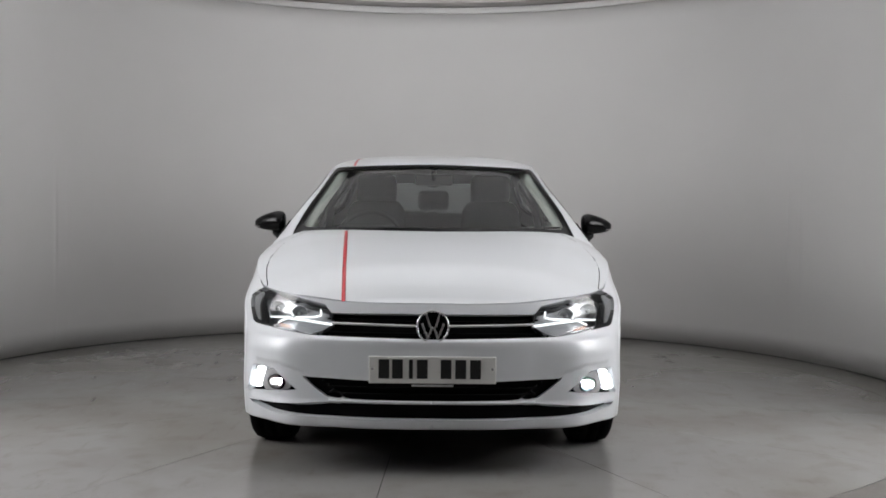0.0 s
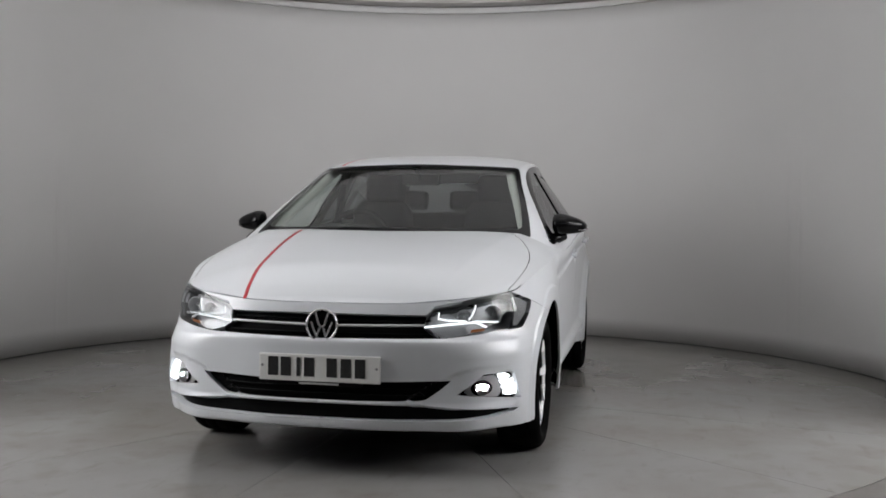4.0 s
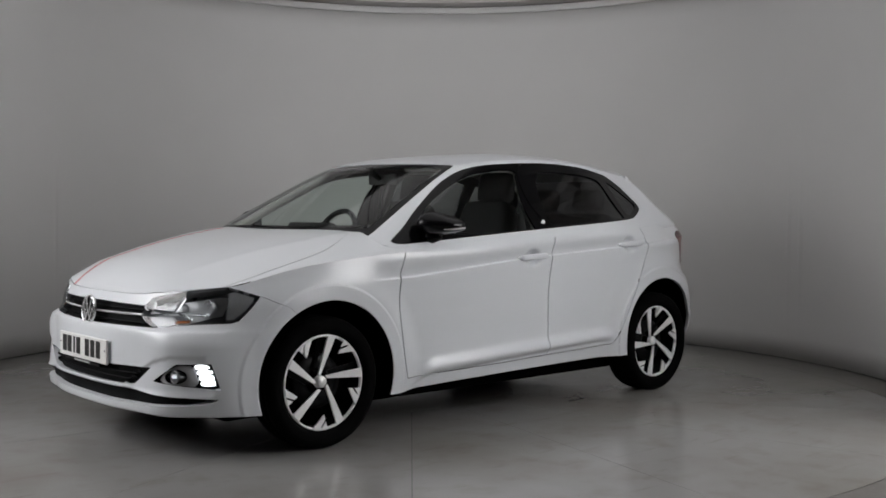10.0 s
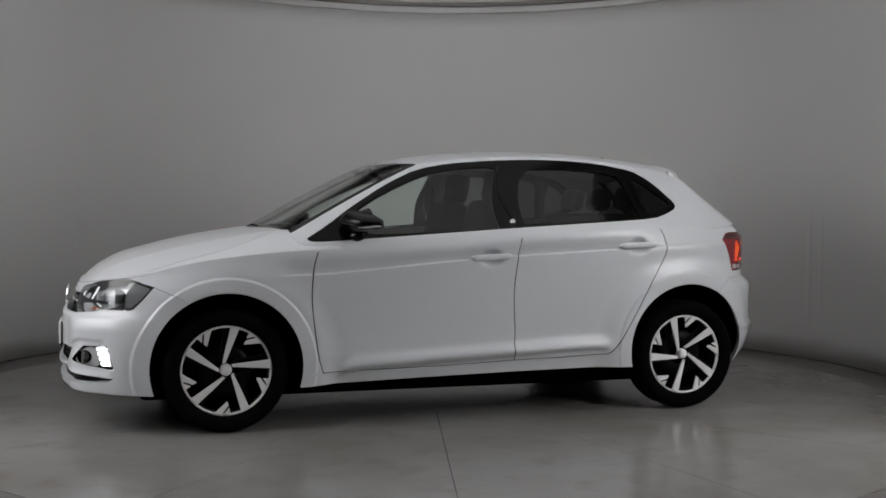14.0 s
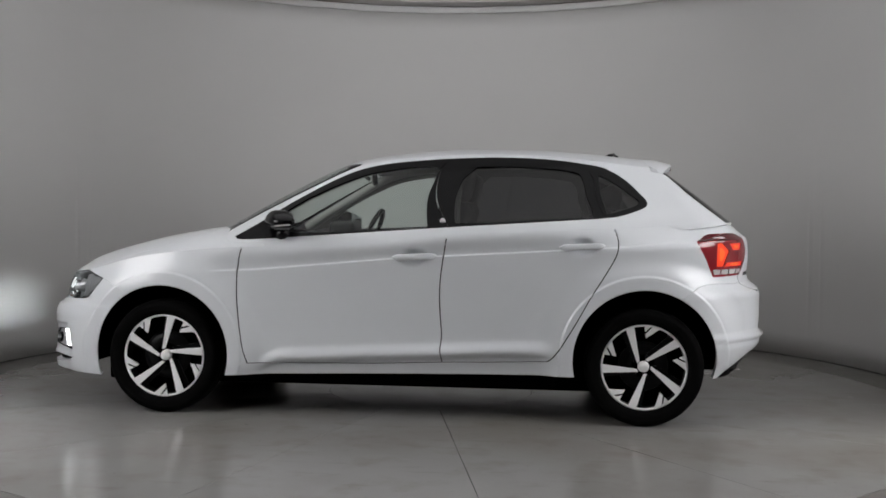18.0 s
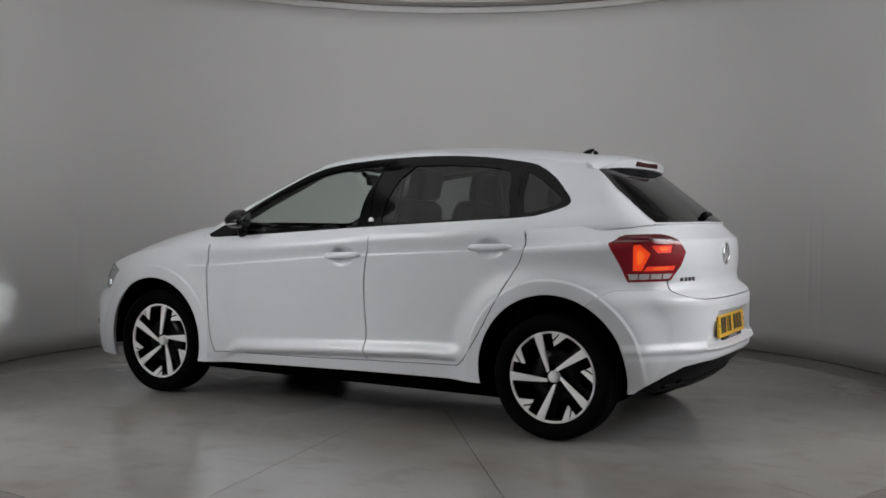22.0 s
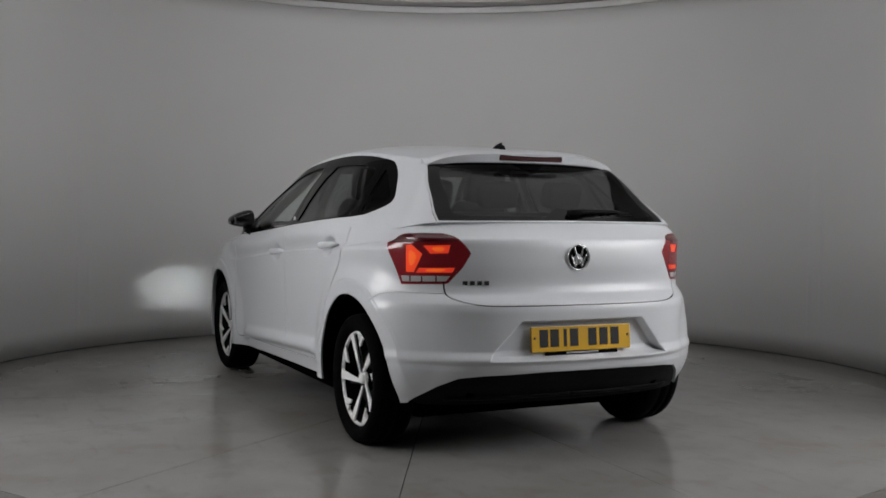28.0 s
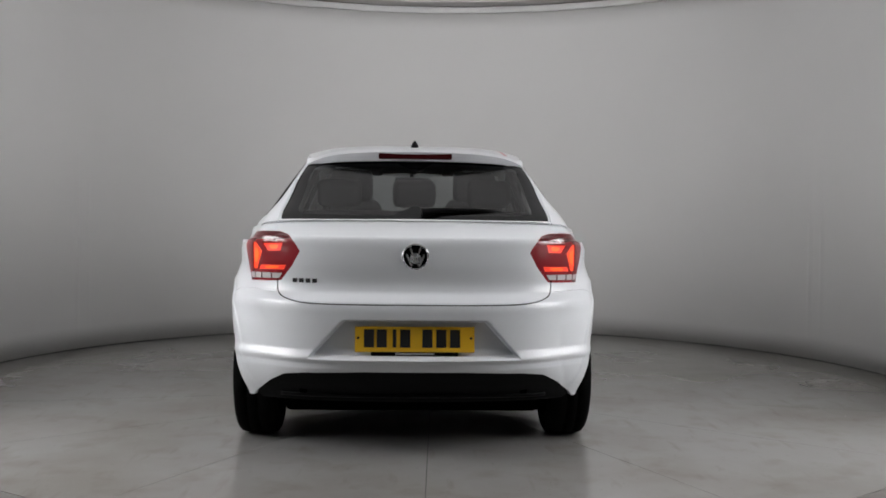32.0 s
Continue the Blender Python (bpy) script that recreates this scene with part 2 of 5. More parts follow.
# ---- the booth ----
WALL_R, WALL_X, WALL_Y, WALL_H = 3.15, 0.03, 0.20, 2.974
TABLE_R = 2.885
WALLPAINT = mat("booth_wall_paint", (0.62, 0.615, 0.61), 0.62, vary=0.03, scale=0.7, bump=0.06, bump_scale=25, rough_vary=0.06)
def floor_paint(name, color):
    """Worn grey floor paint: broad brownish stains, small scuffs and streaks, uneven gloss."""
    m = mat(name, color, 0.16, spec=0.5, bump=0.02, bump_scale=14)
    nt = m.node_tree
    b = nt.nodes["Principled BSDF"]
    tc = nt.nodes["Texture Coordinate"]
    shade = None
    for scale, low, high, tint, stretch in ((0.9, 0.42, 0.66, (0.80, 0.765, 0.72), 1.0), (5.0, 0.52, 0.74, (0.86, 0.84, 0.80), 1.0), (3.0, 0.60, 0.72, (0.90, 0.885, 0.86), 5.0), (60.0, 0.66, 0.74, (0.72, 0.71, 0.69), 1.0)):
        mp = nt.nodes.new("ShaderNodeMapping")
        mp.inputs["Scale"].default_value = (1.0, stretch, 1.0)
        mp.inputs["Rotation"].default_value = (0, 0, 0.5 * stretch)
        n = nt.nodes.new("ShaderNodeTexNoise")
        n.inputs["Scale"].default_value = scale
        n.inputs["Detail"].default_value = 7
        r = nt.nodes.new("ShaderNodeValToRGB")
        r.color_ramp.elements[0].position, r.color_ramp.elements[1].position = low, high
        r.color_ramp.elements[0].color = (1, 1, 1, 1)
        r.color_ramp.elements[1].color = (*tint, 1)
        nt.links.new(tc.outputs["Object"], mp.inputs["Vector"])
        nt.links.new(mp.outputs["Vector"], n.inputs["Vector"])
        nt.links.new(n.outputs["Fac"], r.inputs["Fac"])
        mx = nt.nodes.new("ShaderNodeMix")
        mx.data_type, mx.blend_type = "RGBA", "MULTIPLY"
        mx.inputs[0].default_value = 1.0
        for s in mx.inputs:
            if s.type == "RGBA" and s.name == "A":
                s.default_value = (*color, 1)
                if shade:
                    nt.links.new(shade, s)
            if s.type == "RGBA" and s.name == "B":
                nt.links.new(r.outputs["Color"], s)
        shade = [o for o in mx.outputs if o.type == "RGBA"][0]
        if scale == 5.0:
            q = nt.nodes.new("ShaderNodeMapRange")
            q.inputs["To Min"].default_value, q.inputs["To Max"].default_value = 0.12, 0.26
            nt.links.new(n.outputs["Fac"], q.inputs["Value"])
            nt.links.new(q.outputs["Result"], b.inputs["Roughness"])
    nt.links.new(shade, b.inputs["Base Color"])
    return m


FLOORPAINT = floor_paint("turntable_paint", (0.250, 0.247, 0.239))
OUTFLOOR = floor_paint("floor_paint", (0.175, 0.172, 0.166))
CEILPAINT = mat("ceiling_paint", (0.55, 0.53, 0.52), 0.8, vary=0.03)
TRIM = mat("trim_white", (0.8, 0.8, 0.79), 0.5, vary=0.02)
ROOM = mat("dark_room", (0.10, 0.10, 0.10), 0.9, vary=0.1)
SEAM = mat("seam_dark", (0.03, 0.03, 0.03), 0.8, vary=0.2)
LIGHTBOX = mat("diffuser_top", (0.8, 0.8, 0.8), 0.6, glow=(1.0, 0.987, 0.998), strength=TOP_LIGHT)
LIGHTBOX3 = mat("diffuser_side", (0.8, 0.8, 0.8), 0.6, glow=(1.0, 0.987, 0.998), strength=SIDE_LIGHT)
LIGHTBOX2 = mat("diffuser_front", (0.8, 0.8, 0.8), 0.6, glow=(1.0, 0.987, 0.998), strength=FRONT_LIGHT)

# curved back wall with its opening towards the camera
A0, A1 = -28.0, 208.0


FOLDS = ((152.1, 1.0), (150.0, 0.6), (24.7, 1.0), (22.5, 0.9))   # shallow upright folds in the wall skin


def wall_ring(r0, r1, z0, z1, n=220, folds=0.0):
    verts, faces = [], []
    zs = np.linspace(z0, z1, 19)
    for i in range(n + 1):
        deg = A0 + (A1 - A0) * i / n
        a = math.radians(deg)
        for z in zs:
            r = r0
            if folds:
                lift = math.exp(-((z - 0.95) / 0.5) ** 2)
                r -= folds * lift * sum(k * math.exp(-((deg - d) / 0.28) ** 2) for d, k in FOLDS)
            verts.append((WALL_X + r * math.cos(a), WALL_Y + r * math.sin(a), z))
        for z in zs[::-1]:
            verts.append((WALL_X + r1 * math.cos(a), WALL_Y + r1 * math.sin(a), z))
    k = 2 * len(zs)
    for i in range(n):
        for q in range(k):
            faces.append((i * k + q, (i + 1) * k + q, (i + 1) * k + (q + 1) % k, i * k + (q + 1) % k))
    faces += [tuple(range(k)), tuple(n * k + q for q in range(k))[::-1]]
    return verts, faces


def structure(name, geo, material, label, category):
    ob = part(name, geo, material, None)
    return tagged(ob, label, category, kind="structure")


w = structure("wall_back", (*wall_ring(WALL_R, WALL_R + 0.12, 0.007, WALL_H, 1500, 0.007), None, True), WALLPAINT, "smooth grey curved back wall of a photo booth", "wall")
tr = structure("trim", (*wall_ring(WALL_R - 0.035, WALL_R + 0.02, WALL_H - 0.012, WALL_H + 0.042), None, False), TRIM, "thin white trim ring along the top of the curved wall", "trim")

# ground sheet with a round hole for the turntable, and the turntable in it
bm = bmesh.new()
inner = [bm.verts.new(((TABLE_R + 0.006) * math.cos(2 * math.pi * i / 160), (TABLE_R + 0.006) * math.sin(2 * math.pi * i / 160), 0)) for i in range(160)]
low = [bm.verts.new((q.co.x, q.co.y, -0.08)) for q in inner]
outer = [bm.verts.new((9 * math.cos(2 * math.pi * i / 160), -1 + 9 * math.sin(2 * math.pi * i / 160), 0)) for i in range(160)]
for i in range(160):
    j = (i + 1) % 160
    bm.faces.new((inner[i], outer[i], outer[j], inner[j]))
    bm.faces.new((low[i], inner[i], inner[j], low[j]))
bm.faces.new(low)
structure("floor", bm, OUTFLOOR, "grey painted floor round the turntable", "floor")

v, f = turned([(WALL_H + 0.05, WALL_R - 0.2), (WALL_H + 0.05, WALL_R + 0.12), (WALL_H + 0.12, WALL_R + 0.12), (WALL_H + 0.12, WALL_R - 0.2), (WALL_H + 0.05, WALL_R - 0.2)], 96, "z", -5, 185)
structure("ceiling_booth", ([(x + WALL_X, y + WALL_Y, z) for x, y, z in v], f, None, False), CEILPAINT, "pale grey ceiling border along the curved wall", "ceiling")
bm = bmesh.new()
bmesh.ops.create_cone(bm, cap_ends=True, segments=12, radius1=9, radius2=9, depth=0.1)
bmesh.ops.translate(bm, vec=(0, -1, 4.45), verts=bm.verts)
structure("ceiling", bm, CEILPAINT, "pale grey plain ceiling over the booth", "ceiling")
v, f = turned([(0.0, 8.9), (4.4, 8.9)], 48, "z")
rw = structure("wall_room", ([(x, y - 1, z) for x, y, z in v], f, None, False), ROOM, "dark plain walls of the hall round the booth", "wall")
# ---- car body: three charts ----
# Belt chart: level outlines stacked from the sill to the shoulder line. Greenhouse chart: the same above. Hood and roof: heights over the plan.
P0 = 0.5 ** (1 / 3)
XC_F, XC_R = 1.25, -1.15

nose = table(".15:1.97 .175:2.0 .198:2.03 .207:2.058 .24:2.064 .30:2.068 .36:2.062 .42:2.055 .535:2.055 .560:2.053 .575:2.030 .60:2.014 .66:1.995 .71:1.975 .78:1.94 .9:1.87")
tail = table(".15:-1.78 .25:-1.82 .33:-1.90 .395:-1.954 .405:-1.960 .43:-1.963 .445:-1.980 .452:-1.984 .492:-1.957 .52:-1.957 .60:-1.957 .655:-1.957 .695:-1.948 .71:-1.93 .74:-1.892 .78:-1.882 .86:-1.888 .93:-1.884 .972:-1.872 .985:-1.852 1.02:-1.81 1.06:-1.775 1.1:-1.74")
base = table(".15:.79 .215:.812 .25:.822 .29:.830 .37:.845 .44:.845 .60:.852 .75:.861 .85:.867 .93:.858 .96:.845 1.05:.80")
ledge = table("0:0 .306:.001 .330:.022 .342:.026 .400:.001 .41:0 2:0")
band = table("0:0 .842:0 .848:-.012 .915:.009 .925:.008 .95:.002 2:0")
taper = table("-1.6:.952 -1.2:.985 -.9:.998 -.3:1.002 .4:1.002 .9:1.0 1.25:.992 1.6:.985")
crease_x = table("-1.9:.985 -1.5:.962 -1.12:.926 -.77:.904 -.36:.879 .06:.851 .53:.808 .82:.783 1.0:.775 1.5:.72 1.9:.66")
sill_rise = table("-1.2:.035 -.69:.035 -.18:.014 .1:0 .76:-.03 1.2:-.03")
HANDLES = ((-0.085, 0.857), (-0.95, 0.920))

# shoulder line: the belt's upper edge, from tail to nose, over x on the side
shoulder_x = table("-1.95:1.052 -1.7:1.05 -1.6:1.045 -1.3:1.025 -.8:.999 -.3:.972 .1:.931 .5:.905 .85:.898 1.0:.888 1.2:.868 1.35:.848 1.5:.818 1.6:.79 1.7:.762 1.78:.75 1.86:.738 1.92:.725 1.95:.715 1.99:.706")


def half_width(x, z):
    """Half the car's width: flat doors with a ledge at the bottom, a hollow band under the shoulder, and lips round the wheels."""
    top, cr = shoulder_x(x), crease_x(x)
    zz = np.where(z < 0.6, z, np.where(z < cr, 0.6 + (z - 0.6) * 0.25 / (cr - 0.6), np.where(z < top, 0.85 + (z - cr) * 0.08 / np.maximum(top - cr, 0.02), 0.93 + z - top)))
    y = base(zz) + ledge(z - sill_rise(x) + 0.07 * step(0.60, 0.85, x)) * step(-0.86, -0.72, x) * step(0.80, 0.62, x) + band(zz) * step(1.05, 0.9, x)
    y = y * taper(x) * (1 - 0.13 * step(-0.7, -1.5, x) * step(-0.12, 0.01, z - top))
    for hx, hz in ((1.274, 0.322), (-1.274, 0.338)):
        d = np.hypot(x - hx, z - hz)
        lip = step(0.355, 0.372, d) * step(0.444, 0.430, d)
        y = y + np.maximum(0.878 - y, 0) * 0.8 * step(0.575, 0.43, d) * step(0.9, 0.75, z) + 0.007 * lip
    for hx, hz in HANDLES:
        y = y - 0.030 * np.exp(-(((x - hx) / 0.055) ** 2 + ((z - hz) / 0.038) ** 2) ** 2)
    return y


def level(u, z, front, rear, side, xf, xr, af, ar):
    """A point of the outline at height z: u runs from the tail's middle along the side (-1 to 1) to the nose's middle.
    front, rear: the tips; xf, xr: where the corners begin; all at height z."""
    u, z = np.asarray(u, float), np.asarray(z, float)
    mid = xr + (np.clip(u, -1, 1) + 1) / 2 * (xf - xr)
    x, y = mid, side(mid, z)
    for p, tip, xc in (((u - 1) / af, front, xf), ((-1 - u) / ar, rear, xr)):
        pc = np.clip(p, 0, P0)
        xx = xc + pc * (tip - xc)
        s1 = (p > 0) & (p <= P0)
        x = np.where(s1, xx, x)
        y = np.where(s1, side(xx, z) * (1 - pc ** 3) ** (1 / 3), y)
        q = np.clip(2 * P0 - p, -0.2, P0)
        s2 = p > P0
        x = np.where(s2, xc + (tip - xc) * (1 - np.abs(q) ** 3) ** (1 / 3), x)
        y = np.where(s2, q * side(xc + P0 * (tip - xc), z), y)
    return np.stack([x, y, z], 1)


K_F, K_R = 0.62, 0.66     # chart length of one corner unit
U_NOSE, U_TAIL = 1 + 2 * P0 * K_F, -1 - 2 * P0 * K_R


def belt(c):
    z = c[:, 1]
    p = level(c[:, 0], z, nose(z), tail(z), half_width, np.full_like(z, XC_F), np.full_like(z, XC_R), K_F, K_R)
    # fuller shoulder at the rear corners
    p[:, 1] *= 1 + step(-1.45, -1.74, p[:, 0]) * (0.14 * step(0.93, 1.03, z) + 0.02 * step(0.6, 0.75, z))
    p[:, 1] *= 1 + 0.016 * step(-1.35, -1.6, p[:, 0]) * step(0.75, 0.66, z)
    # full front corners
    full = step(1.30, 1.42, c[:, 0]) * step(1.68, 1.52, c[:, 0]) * (1 - 0.75 * step(0.50, 0.62, z))
    p[:, 0] += 0.035 * full
    p[:, 1] += 0.03 * full
    p[:, 1] *= 1 - 0.030 * step(1.15, 1.5, p[:, 0]) * step(0.66, 0.80, z)
    # hollow round the fog lamps
    lid = np.interp(c[:, 0], [1.385, 1.401, 1.441, 1.529, 1.588, 1.716, 1.74], [0.2, 0.305, 0.465, 0.467, 0.443, 0.313, 0.29])
    sunk = step(0.0, 0.02, lid - z) * step(0.29, 0.315, z)
    p[:, 0] -= 0.008 * sunk
    p[:, 1] -= 0.004 * sunk
    # pocket for the rear number plate
    edge = 0.42 - (z - 0.495) * 0.9
    p[:, 0] += 0.05 * step(0.012, -0.012, np.abs(p[:, 1]) - edge) * step(0.448, 0.466, z) * step(0.622, 0.610, z) * (p[:, 0] < -1.7)
    return p


def unroll(x, z, front, rear, xf, xr):
    """Chart place of a point of the side, given by x and z."""
    u = 2 * (x - xr) / (xf - xr) - 1
    u = np.where(x > xf, 1 + K_F * (x - xf) / (front - xf), u)
    return np.stack([np.where(x < xr, -1 - K_R * (x - xr) / (rear - xr), u), z], -1)


def on_side(*pts):
    p = np.array(pts, float)
    return unroll(p[:, 0], p[:, 1], nose(p[:, 1]), tail(p[:, 1]), XC_F, XC_R)


SHOULDER = np.array([[u, 0.9] for u in np.linspace(U_TAIL, U_NOSE, 241)])
for _ in range(6):
    SHOULDER[:, 1] = shoulder_x(belt(SHOULDER)[:, 0])


def shoulder(u):
    return np.interp(u, SHOULDER[:, 0], SHOULDER[:, 1])
def chart_grid(u0, u1, z0, z1, du, dz):
    a, b = np.meshgrid(np.arange(u0, u1 + du / 2, du), np.arange(z0, z1 + dz / 2, dz))
    return np.stack([a.ravel(), b.ravel()], 1)


# greenhouse
wind_tip = table(".85:1.28 .95:1.125 1.0:1.045 1.1:.88 1.2:.705 1.3:.52 1.351:.41 1.373:.345 1.41:.22 1.45:.05")
back_tip = table(".95:-1.90 1.0:-1.85 1.056:-1.785 1.1:-1.73 1.183:-1.624 1.304:-1.455 1.345:-1.405 1.37:-1.385 1.45:-1.34")
tumble = table("-.1:-.03 0:0 .03:.010 .1:.045 .2:.085 .3:.128 .38:.165 .43:.195 .47:.25")
corner_x = table("0:.45 .97:.40 1.0:.34 1.06:.29 1.18:.20 1.3:.09 1.45:.08")   # length of the rear corners
slim = table("-1.75:.87 -1.5:.88 -1.28:.876 -.9:.882 -.4:.912 .2:.94 .6:.955 .9:.97")


def cabin_width(x, z):
    zs = shoulder_x(x)
    return half_width(x, zs) * 0.985 * (1 - (1 - slim(x)) * np.clip((z - zs) / 0.3, 0, 1.15)) - tumble(z - zs)


def cabin(c):
    z = c[:, 1]
    f, r = wind_tip(z), back_tip(z)
    return level(c[:, 0], z, f, r, cabin_width, f - 0.38, r + corner_x(z), K_F, K_R)


def on_cabin(*pts):
    p = np.array(pts, float)
    f, r = wind_tip(p[:, 1]), back_tip(p[:, 1])
    return unroll(p[:, 0], p[:, 1], f, r, f - 0.38, r + corner_x(p[:, 1]))


rail_x = table("-1.6:1.335 -1.4:1.337 -1.3:1.344 -1.2:1.355 -1.1:1.366 -1.02:1.374 -.83:1.394 -.63:1.405 -.42:1.407 -.17:1.398 .06:1.378 .15:1.365 .25:1.353 .32:1.367 .36:1.373")
RAIL = np.array([[u, 1.35] for u in np.linspace(U_TAIL, U_NOSE, 241)])
for _ in range(8):
    RAIL[:, 1] = 0.5 * RAIL[:, 1] + 0.5 * rail_x(cabin(RAIL)[:, 0])


def edge_fn(pts):
    """y and z of an edge, over x."""
    p = pts[np.argsort(pts[:, 0])]
    return (lambda x: np.interp(x, p[:, 0], p[:, 1])), (lambda x: np.interp(x, p[:, 0], p[:, 2]))


hood_y, hood_z = edge_fn(belt(SHOULDER[SHOULDER[:, 0] > 0.4]))
roof_y, roof_z = edge_fn(cabin(RAIL))
hood_mid = table("1.99:.702 1.955:.722 1.92:.757 1.88:.790 1.757:.857 1.65:.888 1.538:.917 1.382:.951 1.225:.977 1.069:.998 .9:1.015 .7:1.03")
roof_mid = table(".42:1.34 .345:1.373 .25:1.394 .13:1.414 -.05:1.434 -.33:1.451 -.64:1.450 -.95:1.435 -1.26:1.405 -1.45:1.375 -1.6:1.35")


def crown(c, mid, ye, ze, power):
    x, y = c[:, 0], np.abs(c[:, 1])
    q = np.clip(y / np.maximum(ye(x), 0.02), 0, 1.3)
    m = np.maximum(mid(x), ze(x))
    return np.stack([x, c[:, 1], m - (m - ze(x)) * q ** power(x)], 1)


def hood(c):
    p = crown(c, hood_mid, hood_y, hood_z, table(".8:6.5 1.05:6 1.3:3.8 1.55:3 2:2.6"))
    # two soft creases that run from the headlights to the pillars
    yc = 0.455 + 0.21 * (1.95 - p[:, 0])
    p[:, 2] += 0.007 * np.exp(-np.hypot(np.abs(p[:, 1]) - yc, 0.008) / 0.07) * step(1.95, 1.75, p[:, 0])
    return p


def roof(c):
    return crown(c, roof_mid, roof_y, roof_z, table("-2:4 2:4"))
# ---- the car ----
car = thing("car", "white five-door hatchback with black mirrors and a thin red stripe", "car")
LENS = glass("lamp_lens", (0.85, 0.87, 0.88))
LAMPDARK = mat("lamp_housing", (0.10, 0.10, 0.105), 0.35, 0.2, vary=0.1, coat=0.3)
LAMPSILVER = mat("lamp_reflector", (0.55, 0.55, 0.56), 0.36, 0.7, rough_vary=0.05)
DAYLIGHT = mat("daylight_strip", (0.9, 0.9, 0.9), 0.3, glow=(0.95, 0.98, 1.0), strength=2.4)
FOGLIGHT = mat("fog_light_glow", (0.9, 0.9, 0.9), 0.3, glow=(0.93, 0.97, 1.0), strength=4.5)
BEAM = mat("lamp_beam", (0.9, 0.9, 0.9), 0.3, glow=(0.93, 0.98, 1.0), strength=9500.0)
REDLENS = mat("red_lens", (0.23, 0.014, 0.020), 0.22, coat=0.7, vary=0.1)
REDGLOW = mat("red_lamp_glow", (0.5, 0.03, 0.02), 0.3, glow=(1.0, 0.075, 0.010), strength=0.85, coat=0.3)
REDBAR = mat("red_lamp_bar", (0.45, 0.03, 0.03), 0.3, glow=(1.0, 0.060, 0.016), strength=0.75, coat=0.3)
REDCORE = mat("red_lamp_core", (0.5, 0.06, 0.02), 0.3, glow=(1.0, 0.15, 0.016), strength=1.05, coat=0.3)
REDTOP = mat("deep_red_lens", (0.085, 0.004, 0.007), 0.2, coat=0.7, vary=0.1)
WHITELENS = mat("clear_white_lens", (0.5, 0.47, 0.47), 0.2, coat=0.8, vary=0.1)
PLATE_W = mat("white_plate", (0.72, 0.72, 0.70), 0.4, vary=0.03, coat=0.3)
PLATE_Y = mat("yellow_plate", (0.72, 0.42, 0.02), 0.4, vary=0.03, coat=0.3)
INK = mat("plate_ink", (0.01, 0.01, 0.01), 0.5, vary=0.1)
SILVERBAR = mat("bright_trim", (0.8, 0.8, 0.8), 0.25, 0.6, rough_vary=0.03)

UU = np.linspace(U_TAIL, U_NOSE, 260)
bottom_x = table("-2:.385 -1.9:.385 -1.86:.37 -1.80:.33 -1.70:.262 -1.63:.247 -1.5:.25 -.9:.254 .9:.217 1.3:.2 1.6:.196 1.75:.202 1.9:.198 2.05:.194")


def ride(start, height_x, chart, n=6):
    """The chart line on which z follows a table over x."""
    line = np.stack([UU, np.full_like(UU, start)], 1)
    for _ in range(n):
        line[:, 1] = 0.5 * line[:, 1] + 0.5 * height_x(chart(line)[:, 0])
    return line


low_edge = ride(0.25, bottom_x, belt, 12)
top_edge = np.stack([UU, shoulder(UU)], 1)
skin = np.vstack([low_edge, top_edge[::-1]])


def arch(hx, hz, r):
    a = np.radians(np.linspace(-20, 200, 70))
    return on_side((hx + r * 0.985, 0.05), *[(hx + r * math.cos(t), hz + r * math.sin(t)) for t in a], (hx - r * 0.985, 0.05))


DOOR_F = on_side((.818, 1.05), (.821, .929), (.846, .849), (.858, .775), (.863, .656), (.853, .538), (.829, .36), (.802, .281))
DOOR_B = on_side((-.275, 1.08), (-.261, 1.013), (-.239, .875), (-.222, .756), (-.217, .668), (-.222, .549), (-.232, .446), (-.221, .38), (-.233, .309))
DOOR_R = on_side((-1.07, 1.1), (-1.085, 1.069), (-1.121, 1.002), (-1.137, .943), (-1.123, .869), (-1.063, .771), (-.994, .661), (-.922, .527), (-.85, .408), (-.807, .348), (-.777, .327))
DOOR_L = on_side((-.777, .327), (-.482, .315), (-.233, .309), (.11, .294), (.802, .281))
line_f, line_b, line_r = fine(DOOR_F, 0.03, round_off=1), fine(DOOR_B, 0.03, round_off=1), fine(DOOR_R, 0.03, round_off=2)
line_l = fine(DOOR_L, 0.03)
SEAM_F = fine([(1.313, .717), (1.258, .691), (1.205, .666), (1.17, .63)], 0.02, round_off=1)
SEAM_R = fine([(-1.21, .62), (-1.27, .68), (-1.33, .72), (-1.39, .737), (-1.563, .737)], 0.02, round_off=1)
GATE = fine([(-1.563, .80), (-1.563, .733), (-1.585, .711), (-1.659, .689), (-1.78, .687), (-2.06, .687)], 0.02, round_off=2)

HEADLAMP = fine([(1.676, .618), (1.676, .669), (1.653, .703), (1.553, .731), (1.462, .757), (1.419, .759), (1.313, .717), (1.339, .665), (1.370, .610), (1.390, .602), (1.48, .597), (1.604, .578), (1.650, .598)], 0.02, True)
GRILLE = fine([(2.05, .670), (1.925, .670), (1.676, .669), (1.676, .618), (1.650, .598), (1.604, .577), (1.925, .571), (2.05, .571)], 0.03, True)
LOW_GRILLE = fine([(2.05, .400), (1.786, .400), (1.592, .408), (1.62, .37), (1.655, .328), (1.68, .322), (1.922, .319), (2.05, .319)], 0.03, True)
SLOT = fine([(2.05, .309), (1.922, .309), (1.658, .308), (1.518, .291), (1.395, .280), (1.412, .264), (1.474, .250), (1.65, .242), (1.922, .241), (2.05, .241)], 0.03, True)
